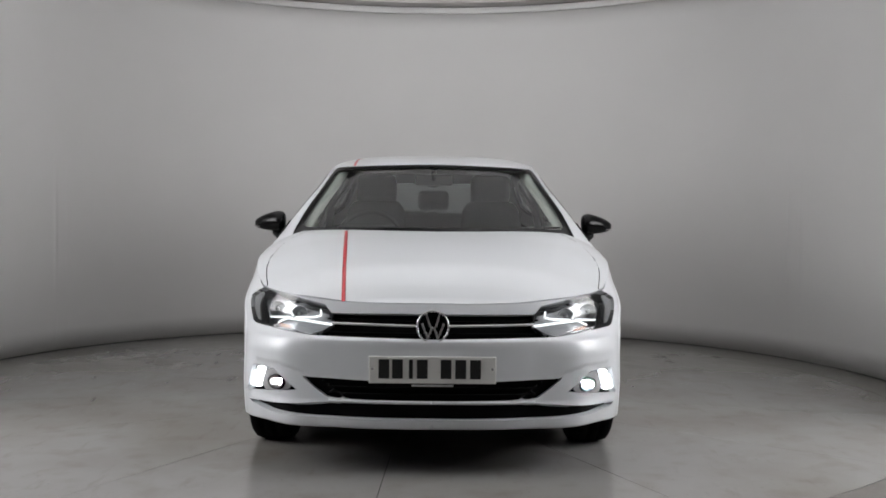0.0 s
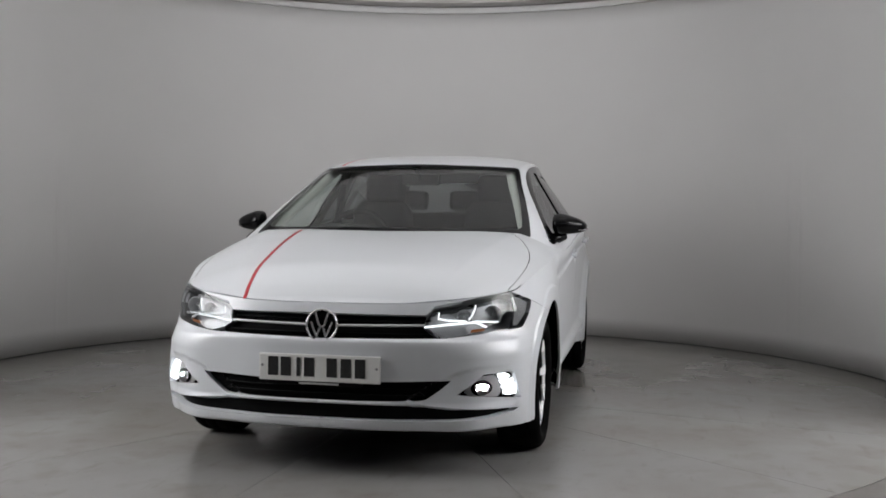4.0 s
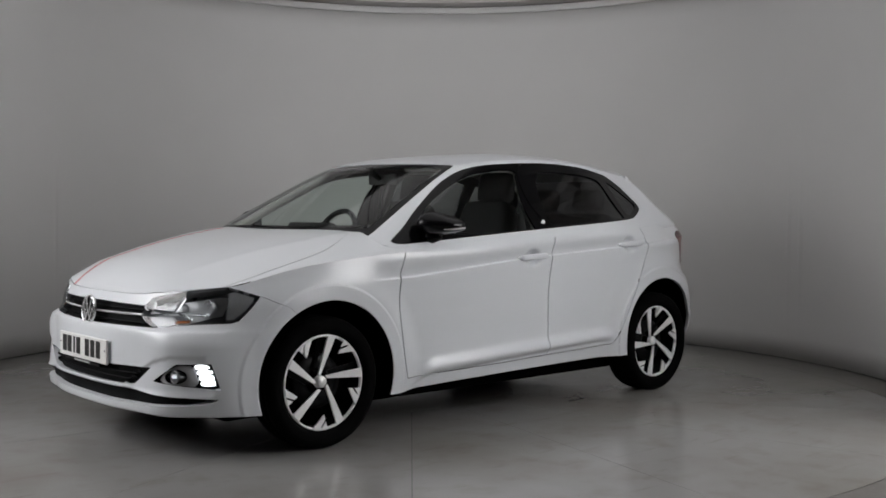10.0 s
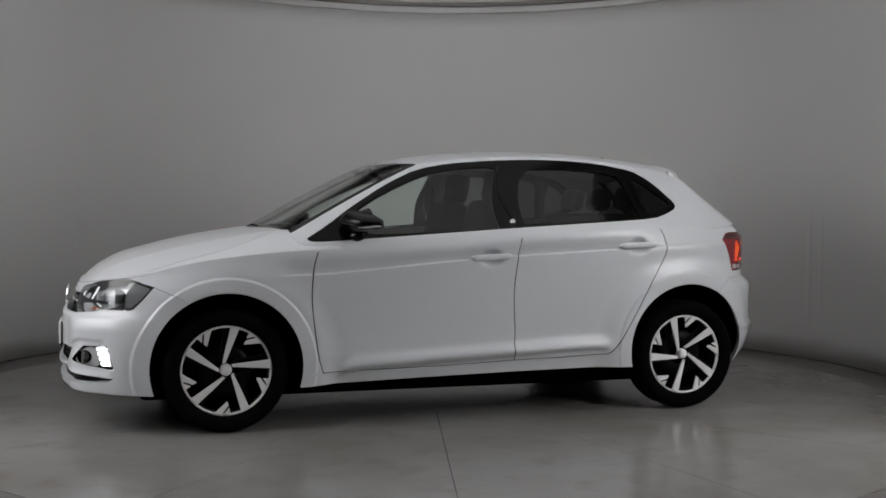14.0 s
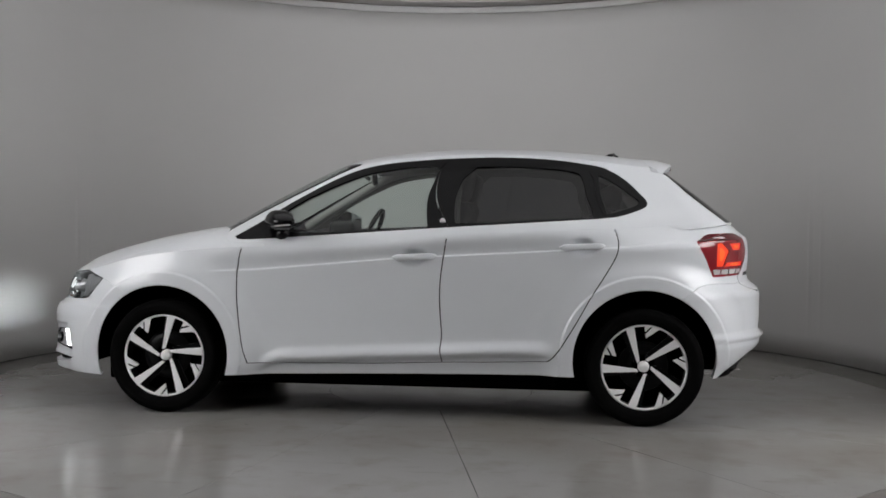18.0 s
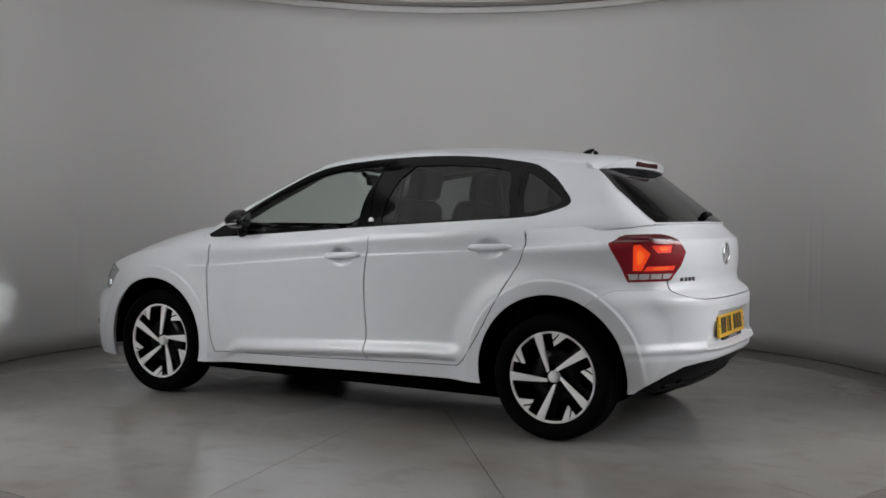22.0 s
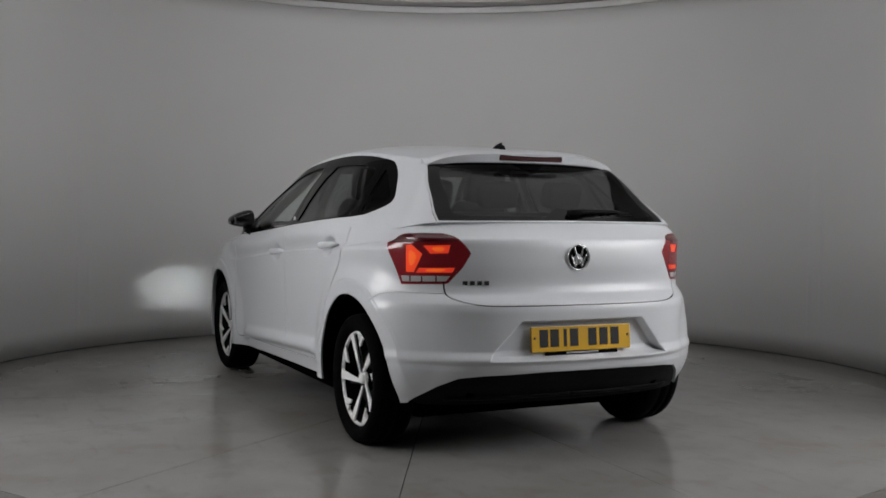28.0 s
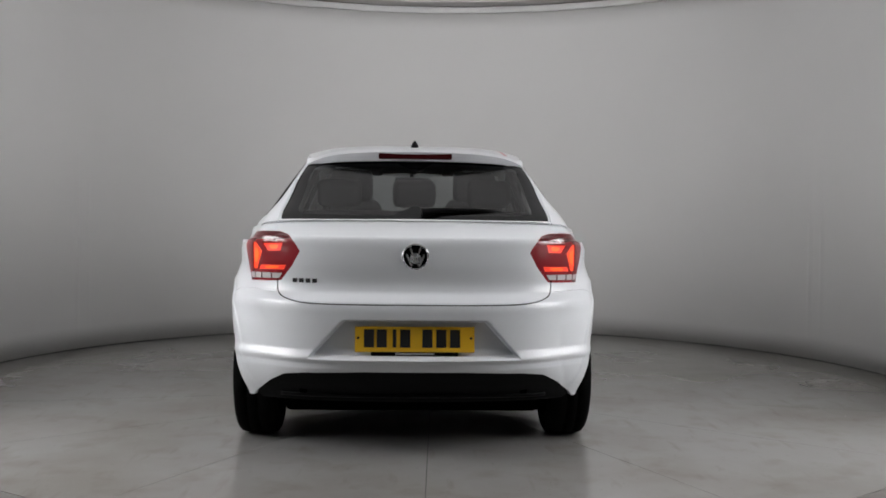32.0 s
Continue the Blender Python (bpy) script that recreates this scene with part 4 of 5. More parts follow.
    for q in LIT:
        c = q.mean(0)
        part("lit_core", m(patch(fine(c + (q - c) * [.5, .55], 0.01, True, 2), 0.003, -0.0025, 0.01)), REDCORE, tl, "hot orange middle of a lit segment")
    part("lamp_back", m(patch(TAILLAMP, 0.003, -0.034)), DARK, tl)
    part("upper_lens", m(patch(fine([(-1.352, .955), (-1.395, .982), (-1.43, .992), (-1.530, .997), (-1.580, .996), (-1.604, .985), (-1.616, .966), (-1.50, .962), (-1.43, .960)], 0.01, True), 0.003, 0.0022, 0.009)), REDTOP, tl, "deep red band along the lamp's top")
    part("reversing_lens", m(patch(fine([(-1.430, .784), (-1.570, .790), (-1.582, .813), (-1.424, .810)], 0.01, True), 0.004, 0.003, 0.008)), WHITELENS, tl, "clear strip along the lamp's foot")
    for u in (-1.46, -1.50, -1.54):
        part("lens_divider", m(patch(np.array([(u, .786), (u - .004, .786), (u - .004, .811), (u, .811)]), 0.002, 0.0042, 0.01)), REDTOP, tl)

# grilles
grille = part("grille", both(pushed(B["grille"], 0.035)), BLACK, car, "black upper grille with a bright bar")
for z in (.596, .648):
    part("slat", full_bar(1.66, z, z, 0.006, 0.016, 0.03), BLACK, grille)
part("bright_bar", full_bar(1.675, .628, .620, 0.0085, -0.002, 0.012), SILVERBAR, grille, "bright chrome bar")
low = part("lower_grille", both(pushed(B["low_grille"], 0.03)), BLACK, front_bumper, "black lower intake")
for z in (.345, .372):
    part("slat", full_bar(1.66, z, z, 0.006, 0.012, 0.025), BLACK, low)
part("blade", full_bar(1.662, .3135, .3135, 0.012, -0.003, 0.02), PAINT, front_bumper, "white blade between the intakes")
part("intake", both(pushed(B["slot"], 0.03)), BLACK, front_bumper, "black bottom intake")
DIFF = fine([(U_TAIL, .393), (-1.875, .393), (-1.673, .383), (-1.603, .371), (-1.558, .333), (-1.505, .257), (-1.53, .24), (U_TAIL, .235)], 0.03, True)
part("diffuser", both(patch(DIFF, 0.02, -0.010)), BLACK, rear_bumper, "black lower bumper insert")
part("diffuser_trim", (lambda a, b: (a[0] + b[0], a[1] + [tuple(i + len(a[0]) for i in q) for q in b[1]]))(*(lambda a: (a, flip(a)))(chart_bar(U_TAIL, -1.60, .268, .268, 0.012, 0.0, 0.02))), BLACK, rear_bumper)


# ---- number plates and badges ----
LETTER = mat("dark_chrome", (0.25, 0.25, 0.26), 0.15, 0.9, rough_vary=0.03)
def plate(x, z, facing, material, name, tilt):
    """A number plate, 520 x 111 mm, with plain bars for its writing."""
    pl = part(name, box_bm(0.012, 0.52, 0.111, 0.004), material, front_bumper if facing > 0 else rear_bumper, "white number plate" if facing > 0 else "yellow number plate")
    pl.location = (x, 0, z)
    pl.rotation_euler = (0, math.radians(tilt), 0)
    ys = [-.198, -.143, -.088, -.042, .055, .115, .175]
    for y in ys:
        w_ = 0.016 if y == -.088 else 0.044
        b = part("bar", box_bm(0.003, w_, 0.078, 0.0008), INK, pl)
        b.location = (facing * 0.0065, facing * y, 0.004)
    for y in (-.245, .245):
        c = part("screw", ball(0.006, (0, 0, 0), (0.4, 1, 1), 10), SILVERBAR if facing > 0 else INK, pl)
        c.location = (facing * 0.0065, y, 0.006)
    b = part("holder", box_bm(0.014, 0.38, 0.02, 0.003), GLOSS, pl, "black plate holder strip")
    b.location = (-facing * 0.002, 0, -0.062)
    b = part("bar", box_bm(0.002, 0.17, 0.008), SILVERBAR, pl)
    b.location = (facing * 0.0065, 0.0, -0.063)
    return pl


plate(2.062, .448, 1, PLATE_W, "front_plate", 0)
plate(-1.922, .536, -1, PLATE_Y, "rear_plate", 5)


def badge(x, z, facing, tilt, parent, size=1.0):
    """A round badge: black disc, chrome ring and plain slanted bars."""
    b = part("badge", (*turned([(0.0, 0.0001), (0.004, 0.03), (0.004, 0.052)], 40, "x"),), GLOSS, parent, "round chrome badge")
    part("ring", (*turned([(0.0, 0.060), (0.010, 0.0590), (0.0125, 0.0565), (0.010, 0.0535), (0.003, 0.0525)], 40, "x"),), CHROME, b)
    for y, z0, slant, h in ((-.017, .022, 17, .05), (.017, .022, -17, .05), (-.029, -.014, 22, .052), (-.0105, -.022, -20, .044), (.0105, -.022, 20, .044), (.029, -.014, -22, .052)):
        q = part("bar", box_bm(0.006, 0.0078, h, 0.002), CHROME, b)
        q.matrix_basis = pose(0.007, y, z0, slant, 0, 0)
    b.location = (x, 0, z)
    b.rotation_euler = (0, math.radians(tilt), 0 if facing > 0 else math.pi)
    b.scale = (1, size, size)
    return b


badge(2.030, .622, 1, -6, grille, 1.16)
badge(-1.884, .894, -1, 0, tailgate)
for i in range(4):
    b = part("badge_bar", box_bm(0.004, 0.022, 0.019, 0.002), LETTER, tailgate)
    p = inward([[-1.628 - 0.0235 * i, .783]], -0.001)[0]
    b.location = tuple(p)
    b.rotation_euler = (0, 0, math.radians(-22 + 3 * i))

# ---- door handles and mirrors ----
MIRRORBLACK = mat("mirror_cap_black", (0.003, 0.003, 0.0035), 0.22, vary=0.1, spec=0.2)
for k in (0, 1):
    sy = 1 - 2 * k
    for (hx, hz), doors in zip(HANDLES, (front_doors, rear_doors)):
        verts, faces = [], []
        hw = float(half_width(np.array([hx + 0.16]), np.array([hz]))[0])
        for i in range(17):
            q = i / 16
            end = min(1.0, 7 * min(q, 1 - q)) ** 0.5
            x, z = hx + 0.118 - 0.236 * q, hz - 0.004 + 0.012 * q
            y = hw - 0.004 + 0.022 * end
            hh, tt = 0.004 + 0.0125 * end, 0.010
            for a in range(12):
                ca, sa = math.cos(a * math.pi / 6), math.sin(a * math.pi / 6)
                verts.append((x, sy * (y + tt * math.copysign(abs(ca) ** 0.6, ca)), z + hh * math.copysign(abs(sa) ** 0.6, sa)))
        for i in range(16):
            for a in range(12):
                qd = (12 * i + a, 12 * i + (a + 1) % 12, 12 * i + 12 + (a + 1) % 12, 12 * i + 12 + a)
                faces.append(qd if sy > 0 else qd[::-1])
        faces += [tuple(range(12)), tuple(range(192, 204))]
        part("handle", (verts, faces), PAINT, doors[k], "white door handle")
    mc = part("door_mirror", ball(0.1, (0, 0, 0), (1, 1, 1), 32), MIRRORBLACK, car, "gloss black door mirror")
    for vtx in mc.data.vertices:
        x, y, z = (math.copysign(abs(c / 0.1) ** 0.55, c) for c in vtx.co)
        out = (y + 1) / 2
        z = z * (0.060 - 0.034 * out ** 1.6) - 0.016 * out ** 1.5 + 0.006
        x = x * (0.105 - 0.03 * out if x > 0 else 0.060) * (1 - 0.30 * abs(z) / 0.06) - 0.035 * y
        vtx.co = (x, sy * y * 0.087, z)
    mc.location = (0.605, sy * 0.892, 1.036)
    if k:
        mc.data.flip_normals()
    part("mirror_arm", tube([(0.655, sy * .79, .955), (0.63, sy * .82, .965), (0.60, sy * .86, .985)], [.034, .032, .030], 10), MIRRORBLACK, mc)
    for o in mc.children:
        o.matrix_parent_inverse = mc.matrix_basis.inverted()
    g_ = part("mirror_glass", box_bm(0.006, 0.132, 0.082, 0.0028), MIRROR, mc, "mirror glass")
    for vtx in g_.data.vertices:
        x, y, z = vtx.co
        out = (sy * y / 0.066 + 1) / 2
        vtx.co = (x - 0.054 - 0.024 * sy * y / 0.066, y, z * (1 - 0.5 * out) + 0.006 - 0.014 * out)
    b = part("indicator", tube([(0.045, sy * .050, -.026), (0.012, sy * .078, -.024), (-0.03, sy * .088, -.020), (-0.062, sy * .088, -.018)], [.002, .005, .005, .003], 8), WHITELENS, mc, "clear indicator strip")
    tri = part("mirror_foot", prism([(.885, .951), (.70, .945), (.62, .985), (.70, 1.045), (.77, 1.02)], lambda a, b_, d: tuple(cabin(on_cabin((a, b_)))[0] * [1, sy, 1] + np.array([0, sy * (d - 0.004), 0])), 0.012), GLOSS, front_doors[k], "black corner trim")
    d = part("pillar_badge", ball(0.016, (-.225, sy * .803, 1.045), (1, .2, 1), 14), TRIM, car, "small round pale badge")

# ---- spoiler, wipers, aerial ----
n = 61
v, f = [], []
for i in range(n):
    y = -0.525 + 1.05 * i / (n - 1)
    q = abs(y) / 0.525
    tip = -1.468 + 0.085 * q ** 3
    zt = 1.382 - 0.022 * q ** 2 - 0.042 * q ** 7
    zb = 1.334 - 0.012 * q ** 2 - 0.022 * q ** 7
    x0 = -1.25 - 0.07 * q ** 2
    z0 = float(roof(np.array([[x0, min(abs(y), 0.97 * float(roof_y(x0)))]]))[0, 2]) + 0.001
    sec = [(x0, z0), ((x0 + tip) / 2, (z0 + zt) / 2 + 0.007 * (1 - q ** 4)), (tip + 0.025, zt + 0.002), (tip, zt - 0.007), (tip + 0.010, zb), (tip + 0.05, zb - 0.003), (x0 - 0.02, min(z0, zb) - 0.02), (x0, z0 - 0.02)]
    v += [(x, y, z) for x, z in sec]
k = 8
for i in range(n - 1):
    for j in range(k):
        f.append((i * k + j, i * k + (j + 1) % k, (i + 1) * k + (j + 1) % k, (i + 1) * k + j))
f += [tuple(range(k))[::-1], tuple((n - 1) * k + j for j in range(k))]
me = mesh_of("spoiler", v, f)
sp = part("spoiler", me, PAINT, tailgate, "white roof spoiler")
md = sp.modifiers.new("edges", "EDGE_SPLIT")
md.split_angle = radians(50)
BRAKELENS = mat("dark_red_lens", (0.035, 0.002, 0.003), 0.4, spec=0.12, vary=0.1)
# dark bar that stands in for the brake light's reflection in the glass
part("light_recess", box_bm(0.03, 0.32, 0.012, 0.004, (-1.438, 0, 1.339)), DARK, tailgate)
part("brake_light", box_bm(0.014, 0.35, 0.029, 0.0065, (-1.4585, 0, 1.356), 4), BRAKELENS, tailgate, "dark red high brake light")
part("aerial", tube([(-1.11, 0, 1.415), (-1.13, 0, 1.432), (-1.157, 0, 1.446), (-1.168, 0, 1.432), (-1.17, 0, 1.41)], [.024, .016, .006, .012, .020], 10), BLACK, car, "short black roof aerial")
part("rear_wiper", tube([(-1.765, -.03, 1.085), (-1.745, -.12, 1.10), (-1.725, -.30, 1.10), (-1.70, -.44, 1.085)], [.022, .012, .009, .006], 8), BLACK, tailgate, "black rear wiper")
part("wiper", tube([(1.03, .02, .993), (.985, .30, 1.01), (.93, .56, 1.018), (.905, .655, 1.02)], [.012, .010, .008, .006], 8), BLACK, car, "black windscreen wiper")
part("wiper", tube([(1.02, -.50, .985), (1.02, -.20, 1.008), (1.03, .12, 1.0)], [.012, .009, .006], 8), BLACK, car, "black windscreen wiper")

# ---- underside and wheel wells ----
part("underbody", box_bm(3.15, 1.22, 0.12, 0.03, (0.10, 0, 0.195)), DARK, car, "dark underbody")
part("tub", box_bm(1.66, 1.54, 0.10, 0.02, (0.0, 0, 0.225)), DARK, car)
part("rear_axle", tube([(-1.274, -.66, .27), (-1.274, 0, .2), (-1.274, .66, .27)], 0.05, 10), DARK, car)
part("front_axle", tube([(1.274, -.66, .27), (1.274, 0, .2), (1.274, .66, .27)], 0.05, 10), DARK, car)
for hx, hz in ((1.272, .322), (-1.274, .338)):
    for sy in (1, -1):
        a = np.radians(np.linspace(-8, 188, 30))
        ring = [(hx + 0.378 * math.cos(t), hz + 0.378 * math.sin(t)) for t in a]
        wide = np.minimum(belt(on_side(*ring))[:, 1] - 0.025, 0.825)
        v = [(x, sy * y, z) for (x, z), y1 in zip(ring, wide) for y in (0.50, y1)]
        v += [(hx, sy * 0.50, hz - 0.1)]
        f = [(2 * i, 2 * i + 1, 2 * i + 3, 2 * i + 2) for i in range(29)] + [(2 * i, 2 * i + 2, 60) for i in range(29)]
        part("wheel_well", (v, f), DARK, car, "dark wheel well")
# near-black sheets close behind the skin, so the panel gaps look shaded
for nm in ("fender", "front_door", "rear_door", "quarter"):
    two("door_lining" if "door" in nm else "inner_panel", pushed(B[nm], 0.005), DARK, depth=0)
two("inner_panel", pushed(B["sill_panel"], 0.006), DARK, depth=0)


def gap_shade(line, parent):
    """A dark strip behind a panel gap, in place of the shade inside it."""
    a, b, n = inward(offset(line, 0.006), 0.006), inward(offset(line, -0.006), 0.006), len(line)
    geo = ([tuple(q) for q in a] + [tuple(q) for q in b], [(i, i + 1, n + i + 1, n + i) for i in range(n - 1)])
    part("door_seal", geo, DARK, parent, "dark strip for the shade in a panel gap")
    part("door_seal", flip(geo), DARK, parent, "dark strip for the shade in a panel gap")


for gap in (line_f, line_b, line_r, line_l, GATE):
    gap_shade(gap[(gap[:, 1] < shoulder(gap[:, 0]) - 0.005) & (gap[:, 0] > U_TAIL)], car)
part("bumper_core", box_bm(0.5, 1.05, 0.36, 0.1, (1.66, 0, .42), 3), DARK, car)
part("engine_cover", box_bm(0.8, 1.2, 0.3, 0.05, (1.42, 0, .62), 2), DARK, car)
part("bumper_core", box_bm(0.4, 1.1, 0.4, 0.1, (-1.62, 0, .45), 3), DARK, car)
# ---- wheels ----
def wheel(hx, sy, phase):
    """Alloy wheel: dark barrel with machined spokes, chips and ring; its face towards +y before mirroring."""
    barrel = part("wheel", (*turned([(-.06, .215), (.055, .210), (.068, .214), (.07, .224), (.04, .228), (-.10, .226)], 56),), GREYRIM, car, "alloy wheel with machined spokes")
    barrel.location = (hx, sy * 0.745, 0.305)
    tyre = part("tyre", (*turned([(-.095, .215), (-.102, .25), (-.098, .283), (-.085, .300), (-.06, .305), (-.02, .3055), (-.018, .300), (-.010, .300), (-.008, .3058), (.03, .3055), (.032, .300), (.04, .300), (.042, .305), (.062, .304), (.083, .298),
                                  (.096, .282), (.100, .272), (.0985, .268), (.100, .255), (.092, .238), (.078, .226), (.070, .222)], 72),), RUBBER, barrel, "black rubber tyre")
    part("back_plate", (*turned([(.0, .0001), (.0, .19), (-.02, .214)], 40),), DARK, barrel)
    part("brake_disc", (*turned([(.012, .06), (.016, .065), (.016, .128), (.008, .13)], 40),), GREYRIM, barrel, "dull steel brake disc")
    part("rim_ring", (*turned([(.060, .2105), (.0725, .212), (.0735, .2205), (.066, .2235)], 64),), ALLOY, barrel, "machined outer ring")
    place = lambda a, b, d: (a, 0.040 + d + 0.028 * (math.hypot(a, b) / 0.21), b)
    for k in range(5):
        rot = pose(0, 0, 0, 0, -(72 * k + phase - 90), 0)
        pc = part("spoke", prism([(.010, .034), (.025, .028), (.0248, .12), (.0228, .2135), (0, .2150), (-.0208, .2130)], place, 0.008, 0.0015), ALLOY, barrel)
        pc.matrix_basis = rot
        dk = part("spoke_side", prism([(.024, .036), (.040, .05), (.050, .208), (.022, .212), (.0235, .12)], lambda a, b, d: (a, 0.012 + d + 0.018 * (math.hypot(a, b) / 0.21), b), 0.006), GREYRIM, barrel)
        dk.matrix_basis = rot
        for rp in (((.213, 19.5), (.2145, 28.5), (.183, 20.8)), ((.2145, 31.0), (.1717, 21.5), (.151, 22.9), (.2005, 38.4), (.2145, 42.0))):
            poly = [(-r * math.sin(radians(a)), r * math.cos(radians(a))) for r, a in rp]
            ch = part("spoke_chip", prism(poly, place, 0.008, 0.001), ALLOY, barrel)
            ch.matrix_basis = rot
    cap = part("hub_cap", (*turned([(.060, .0001), (.060, .022), (.054, .027), (.03, .030)], 28),), ALLOY, barrel, "round hub cap")
    for k in range(5):
        a = radians(72 * k + phase + 36)
        nut = part("wheel_nut", ball(0.009, (0.052 * math.cos(a), 0.034, 0.052 * math.sin(a)), (1, .8, 1), 8), GREYRIM, barrel)
    if sy < 0:
        barrel.rotation_euler = (0, 0, math.pi)
    return barrel


wheel(1.274, 1, 101)
wheel(-1.274, 1, 142)
wheel(1.274, -1, 20)
wheel(-1.274, -1, 60)


# ---- cabin fittings ----
PILLARGREY = mat("inner_pillar_grey", (0.16, 0.16, 0.155), 0.8, vary=0.08, bump=0.2, bump_scale=200)


def cushion(sx, sy, sz, bevel):
    bm = box_bm(sx, sy, sz, bevel, seg=4)
    for q in bm.faces:
        q.smooth = True
    return bm


def seat(x, y, rear=False):
    base_ = part("seat_base", cushion(0.52, 0.50, 0.20, 0.07), FABRIC, car, "dark cloth seat")
    base_.location = (x + 0.22, y, 0.56)
    back = part("seat_back", cushion(0.16, 0.48, 0.62, 0.065), FABRIC, car, "dark cloth seat back")
    for vtx in back.data.vertices:
        vtx.co.y *= 1 - 0.36 * max(0.0, vtx.co.z / 0.31) ** 1.5
    back.matrix_basis = pose(x - 0.08, y, 0.86, 0, -16, 0)
    hr = part("headrest", cushion(0.10, 0.25, 0.18, 0.048), FABRIC, car, "dark cloth headrest")
    hr.matrix_basis = pose(x - 0.20, y, 1.245, 0, -10, 0)
    for d in (-.06, .06):
        part("headrest_post", tube([(x - .175, y + d, 1.10), (x - .195, y + d, 1.20)], 0.007, 8), CHROME, car)


for y in (-0.36, 0.36):
    seat(-0.10, y)
part("rear_bench", cushion(0.50, 1.24, 0.20, 0.07), FABRIC, car, "dark cloth rear bench").location = (-0.72, 0, 0.56)
rb = part("rear_bench_back", cushion(0.15, 1.24, 0.56, 0.06), FABRIC, car, "dark cloth rear seat back")
rb.matrix_basis = pose(-1.02, 0, 0.82, 0, -18, 0)
for y in (-0.38, 0.0, 0.38):
    h = part("headrest", cushion(0.09, 0.22, 0.14, 0.043), FABRIC, car, "dark cloth headrest")
    h.matrix_basis = pose(-1.13, y, 1.185, 0, -12, 0)
    for d in (-.05, .05):
        part("headrest_post", tube([(-1.115, y + d, 1.06), (-1.125, y + d, 1.14)], 0.006, 8), CHROME, car)
part("parcel_shelf", box_bm(0.42, 1.12, 0.02, 0.006, (-1.38, 0, 1.02)), DASH, car, "dark parcel shelf")
v, f = [], []
for i in range(25):
    y = -0.72 + 1.44 * i / 24
    hump = 0.035 * math.exp(-((y + 0.36) / 0.16) ** 2)
    sec = [(1.00 - 0.12 * (y / 0.72) ** 2, 0.955), (0.80, 0.958), (0.62, 0.955 + hump), (0.52, 0.935 + hump), (0.48, 0.86), (0.50, 0.62), (0.62, 0.40)]
    v += [(x, y, z) for x, z in sec]
for i in range(24):
    for j in range(6):
        f.append((i * 7 + j, i * 7 + j + 1, (i + 1) * 7 + j + 1, (i + 1) * 7 + j))
part("dashboard", (v, f), DASH, car, "dark grey dashboard")
part("binnacle", cushion(0.16, 0.30, 0.09, 0.03), DASH, car).location = (0.52, -0.36, 0.985)
part("screen_panel", box_bm(0.02, 0.24, 0.13, 0.006, (0.50, 0.0, 0.90)), GLOSS, car, "black centre display")
ring = part("steering_wheel", (tube([(0, 0.185 * math.cos(2 * math.pi * i / 40), 0.185 * math.sin(2 * math.pi * i / 40)) for i in range(41)], 0.016, 10, False)), DASH, car, "black steering wheel")
ring.matrix_basis = pose(0.36, -0.36, 0.93, 0, -24, 0)
part("wheel_hub", cushion(0.05, 0.13, 0.10, 0.02), DASH, ring)
for a, b in (((0, .05, 0), (0, .18, 0)), ((0, -.05, 0), (0, -.18, 0)), ((0, 0, -.04), (0, 0, -.18))):
    part("wheel_spoke", tube([a, b], 0.014, 8), DASH, ring)
mir = part("rear_view_mirror", cushion(0.03, 0.22, 0.065, 0.012), DASH, car, "dark rear-view mirror")
mir.matrix_basis = pose(0.27, 0.0, 1.285, 0, 6, 8)
part("mirror_stalk", tube([(0.30, 0.0, 1.285), (0.36, 0, 1.33), (0.37, 0, 1.352)], [.012, .016, .03], 8), DASH, car)
for y in (-0.36, 0.36):
    vz = part("sun_visor", box_bm(0.16, 0.34, 0.018, 0.007), SHELL, car, "pale sun visor")
    vz.matrix_basis = pose(0.20, y, 1.352, 0, 14, 0)
for sy in (1, -1):
    part("seat_belt", box_bm(0.004, 0.045, 0.5, 0.001), DASH, car).matrix_basis = pose(-0.22, sy * 0.655, 1.02, sy * 8, 0, 0)
    part("b_pillar", box_bm(0.06, 0.03, 0.45, 0.01), PILLARGREY, car, "grey inner pillar").matrix_basis = pose(-0.275, sy * 0.645, 1.15, sy * 24, 0, 0)
for sy in (1, -1):
    line = cabin(np.stack([np.full(9, 1.385), np.linspace(.985, 1.325, 9)], 1)) * [1, 0.925, 1] - [0.075, 0, 0.0]
    part("pillar_trim", tube(line * [1, sy, 1], 0.026, 10), SHELL, car, "pale inner windscreen pillar")
two("pillar_lining", pushed(C["pillars"], 0.028), SHELL, "pale pillar lining", depth=0)
two("frame_lining", pushed(C["frame"], 0.02), PILLARGREY, "grey window surround", depth=0)
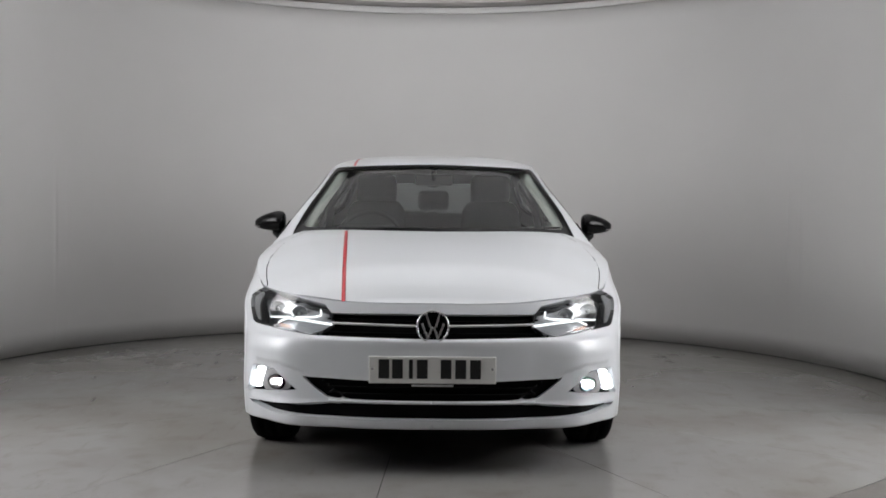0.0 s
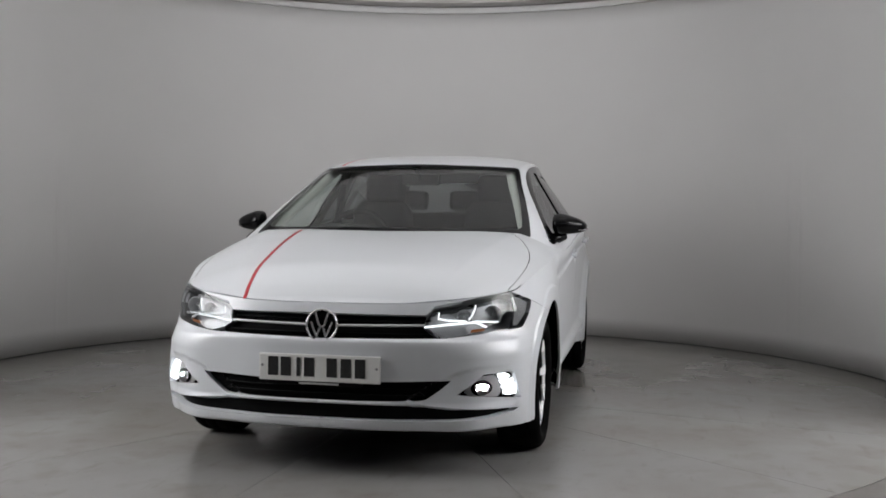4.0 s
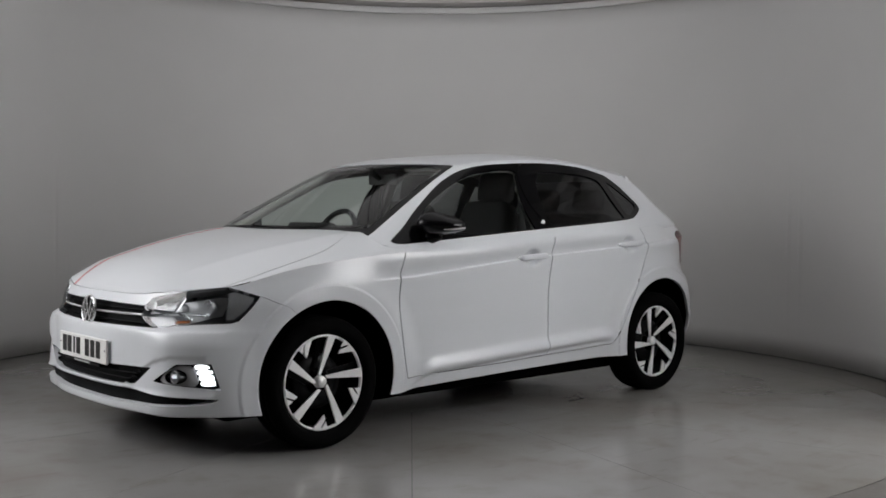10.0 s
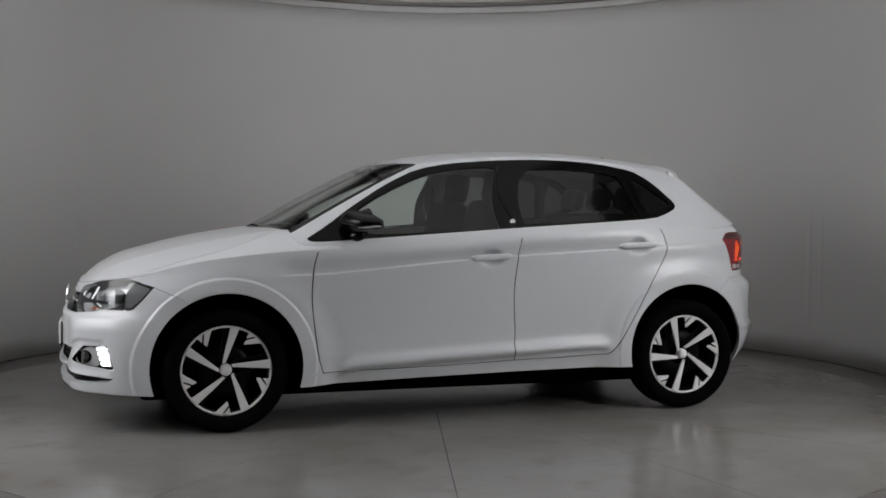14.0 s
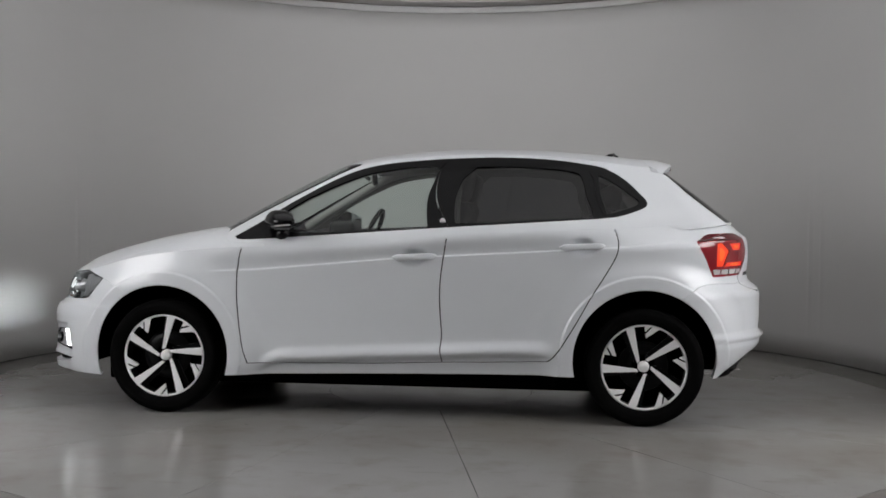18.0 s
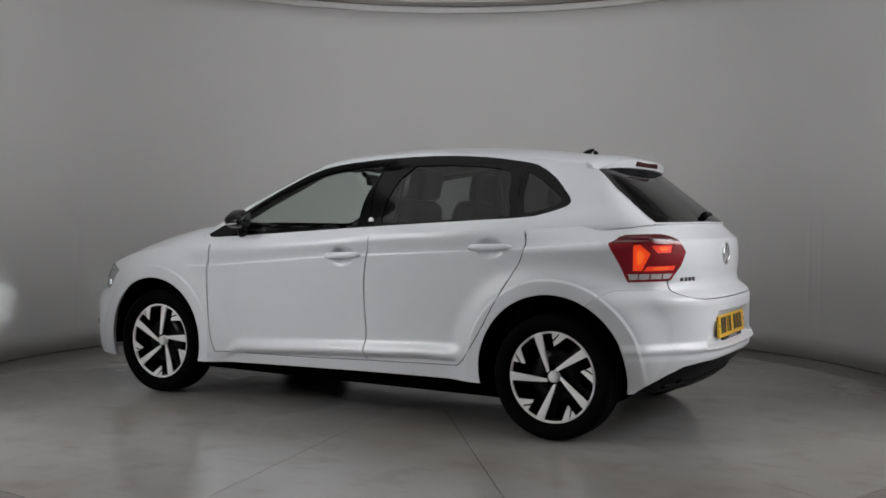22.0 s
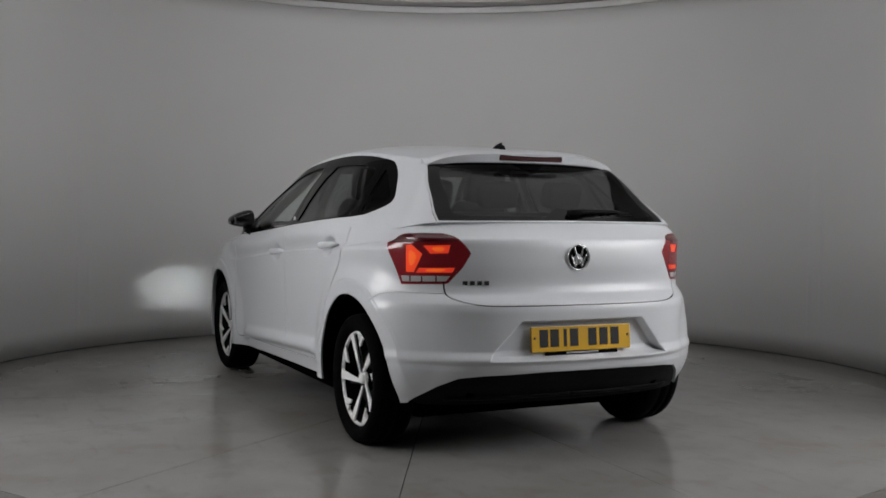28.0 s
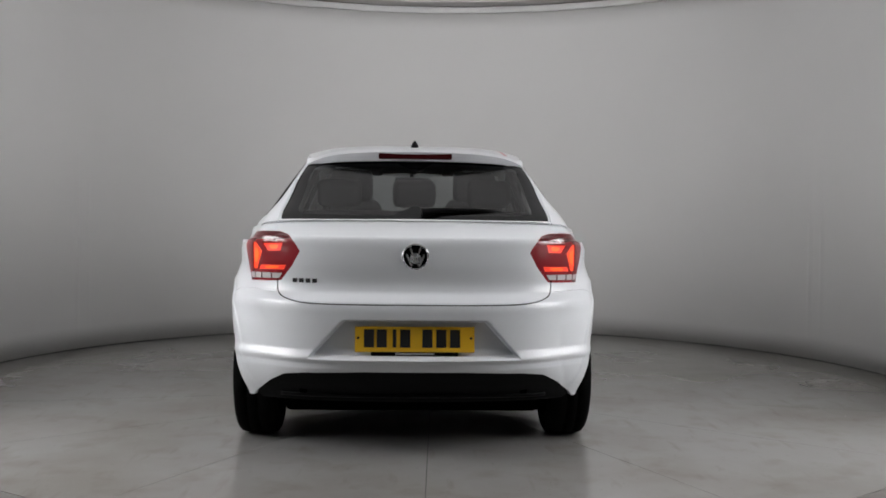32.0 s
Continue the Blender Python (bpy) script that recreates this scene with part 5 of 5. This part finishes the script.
# ---- turntable and light fittings ----
turntable = thing("turntable", "grey painted turntable floor with fine radial seams", "turntable")
SEGS, HUB = 14, 0.62
half_gap = 0.0016
for k in range(SEGS):
    a0, a1 = radians(-2 + 360 / SEGS * k), radians(-2 + 360 / SEGS * (k + 1))
    v, f = [], []
    m = 14
    for i in range(m + 1):
        for r in (HUB + 0.0015, 1.2, 1.8, 2.4, TABLE_R):
            e = half_gap / r
            a = a0 + e + (a1 - a0 - 2 * e) * i / m
            v.append((r * math.cos(a), r * math.sin(a), 0.0))
    nr = 5
    for i in range(m):
        for j in range(nr - 1):
            f.append((i * nr + j, i * nr + j + 1, (i + 1) * nr + j + 1, (i + 1) * nr + j))
    ring_ids = [i * nr for i in range(m + 1)] + [m * nr + j for j in range(1, nr)] + [i * nr + nr - 1 for i in range(m - 1, -1, -1)] + [j for j in range(nr - 2, 0, -1)]
    o = len(v)
    v += [(v[i][0], v[i][1], -0.02) for i in ring_ids]
    for q in range(len(ring_ids)):
        w_ = (q + 1) % len(ring_ids)
        f.append((ring_ids[q], ring_ids[w_], o + w_, o + q))
    part("deck_panel", (v, f, None, False), FLOORPAINT, turntable)
part("hub_plate", (*turned([(-.02, HUB - .0015), (0, HUB - .0015), (0, .0001)], 64, "z"), None, False), FLOORPAINT, turntable)
part("deck_base", (*turned([(-.06, TABLE_R), (-.018, TABLE_R), (-.018, .0001)], 120, "z"), None, False), SEAM, turntable, "dark steel under the seams")


def softbox(name, w_, h_, m, material, label):
    """A flat lamp: a shallow black housing and a glowing diffuser that looks along -z."""
    t = thing(name, label, "studio light")
    t.matrix_world = m
    part("housing", box_bm(w_ + 0.06, h_ + 0.06, 0.12, 0.01, (0, 0, 0.065)), BLACK, t)
    part("diffuser", box_bm(w_, h_, 0.012, 0.003, (0, 0, -0.002)), material, t, "glowing white diffuser")
    return t


# added fill: a broad dim panel overhead that lights floor and car evenly
softbox("ceiling_softbox", 5.6, 5.6, look((0, -0.5, 4.15), (0, -0.499, 0.5)), LIGHTBOX, "large dim white fill panel added overhead, out of view")
for sx in (-1, 1):
    tagged(softbox("lamp_head", 0.12, 0.12, look((sx * 0.9, -7.0, 1.7), (0, 0, 1.0)), LIGHTBOX2, ""), "small white lamp head beside the tripod", "studio light", "lamp heads")
    tagged(softbox("side_softbox", 2.2, 1.9, look((sx * 3.72, -2.2, 2.2), (0, 0, 0.8)), LIGHTBOX3, ""), "tall white softbox beside the booth's opening", "studio light", "side softboxes")
# added wash: an unseen spot and its can, only to brighten the back wall
spot = thing("wall_spotlight", "black spotlight added out of view to brighten the back wall", "studio light")
spot.matrix_world = look((0, -2.75, 3.75), (0.35, 3.3, 1.95))
part("can", turned([(0.0, 0.0001), (0.30, 0.0001), (0.32, 0.14), (0.30, 0.2), (-0.02, 0.22), (-0.02, 0.20), (0.06, 0.18), (0.06, 0.0001)], 32, "z"), BLACK, spot)
lamp = bpy.data.lights.new("wash", "SPOT")
lamp.energy, lamp.spot_size, lamp.spot_blend, lamp.shadow_soft_size, lamp.color = WASH, radians(60), 1.0, 0.15, (1.0, 0.987, 0.998)
ob = new("wash", lamp)
ob.parent = spot
ob.location = (0, 0, -0.1)
def motions():
    rows_table = [(t, pose(0, 0, 0, 0, 0, a)) for t, a in TURN]
    rows_car = [(t, pose(0, 0, 0, 0, 0, a) @ pose(CAR_X, CAR_Y, 0)) for t, a in TURN]
    walk(turntable, rows_table)
    walk(car, rows_car)


motions()
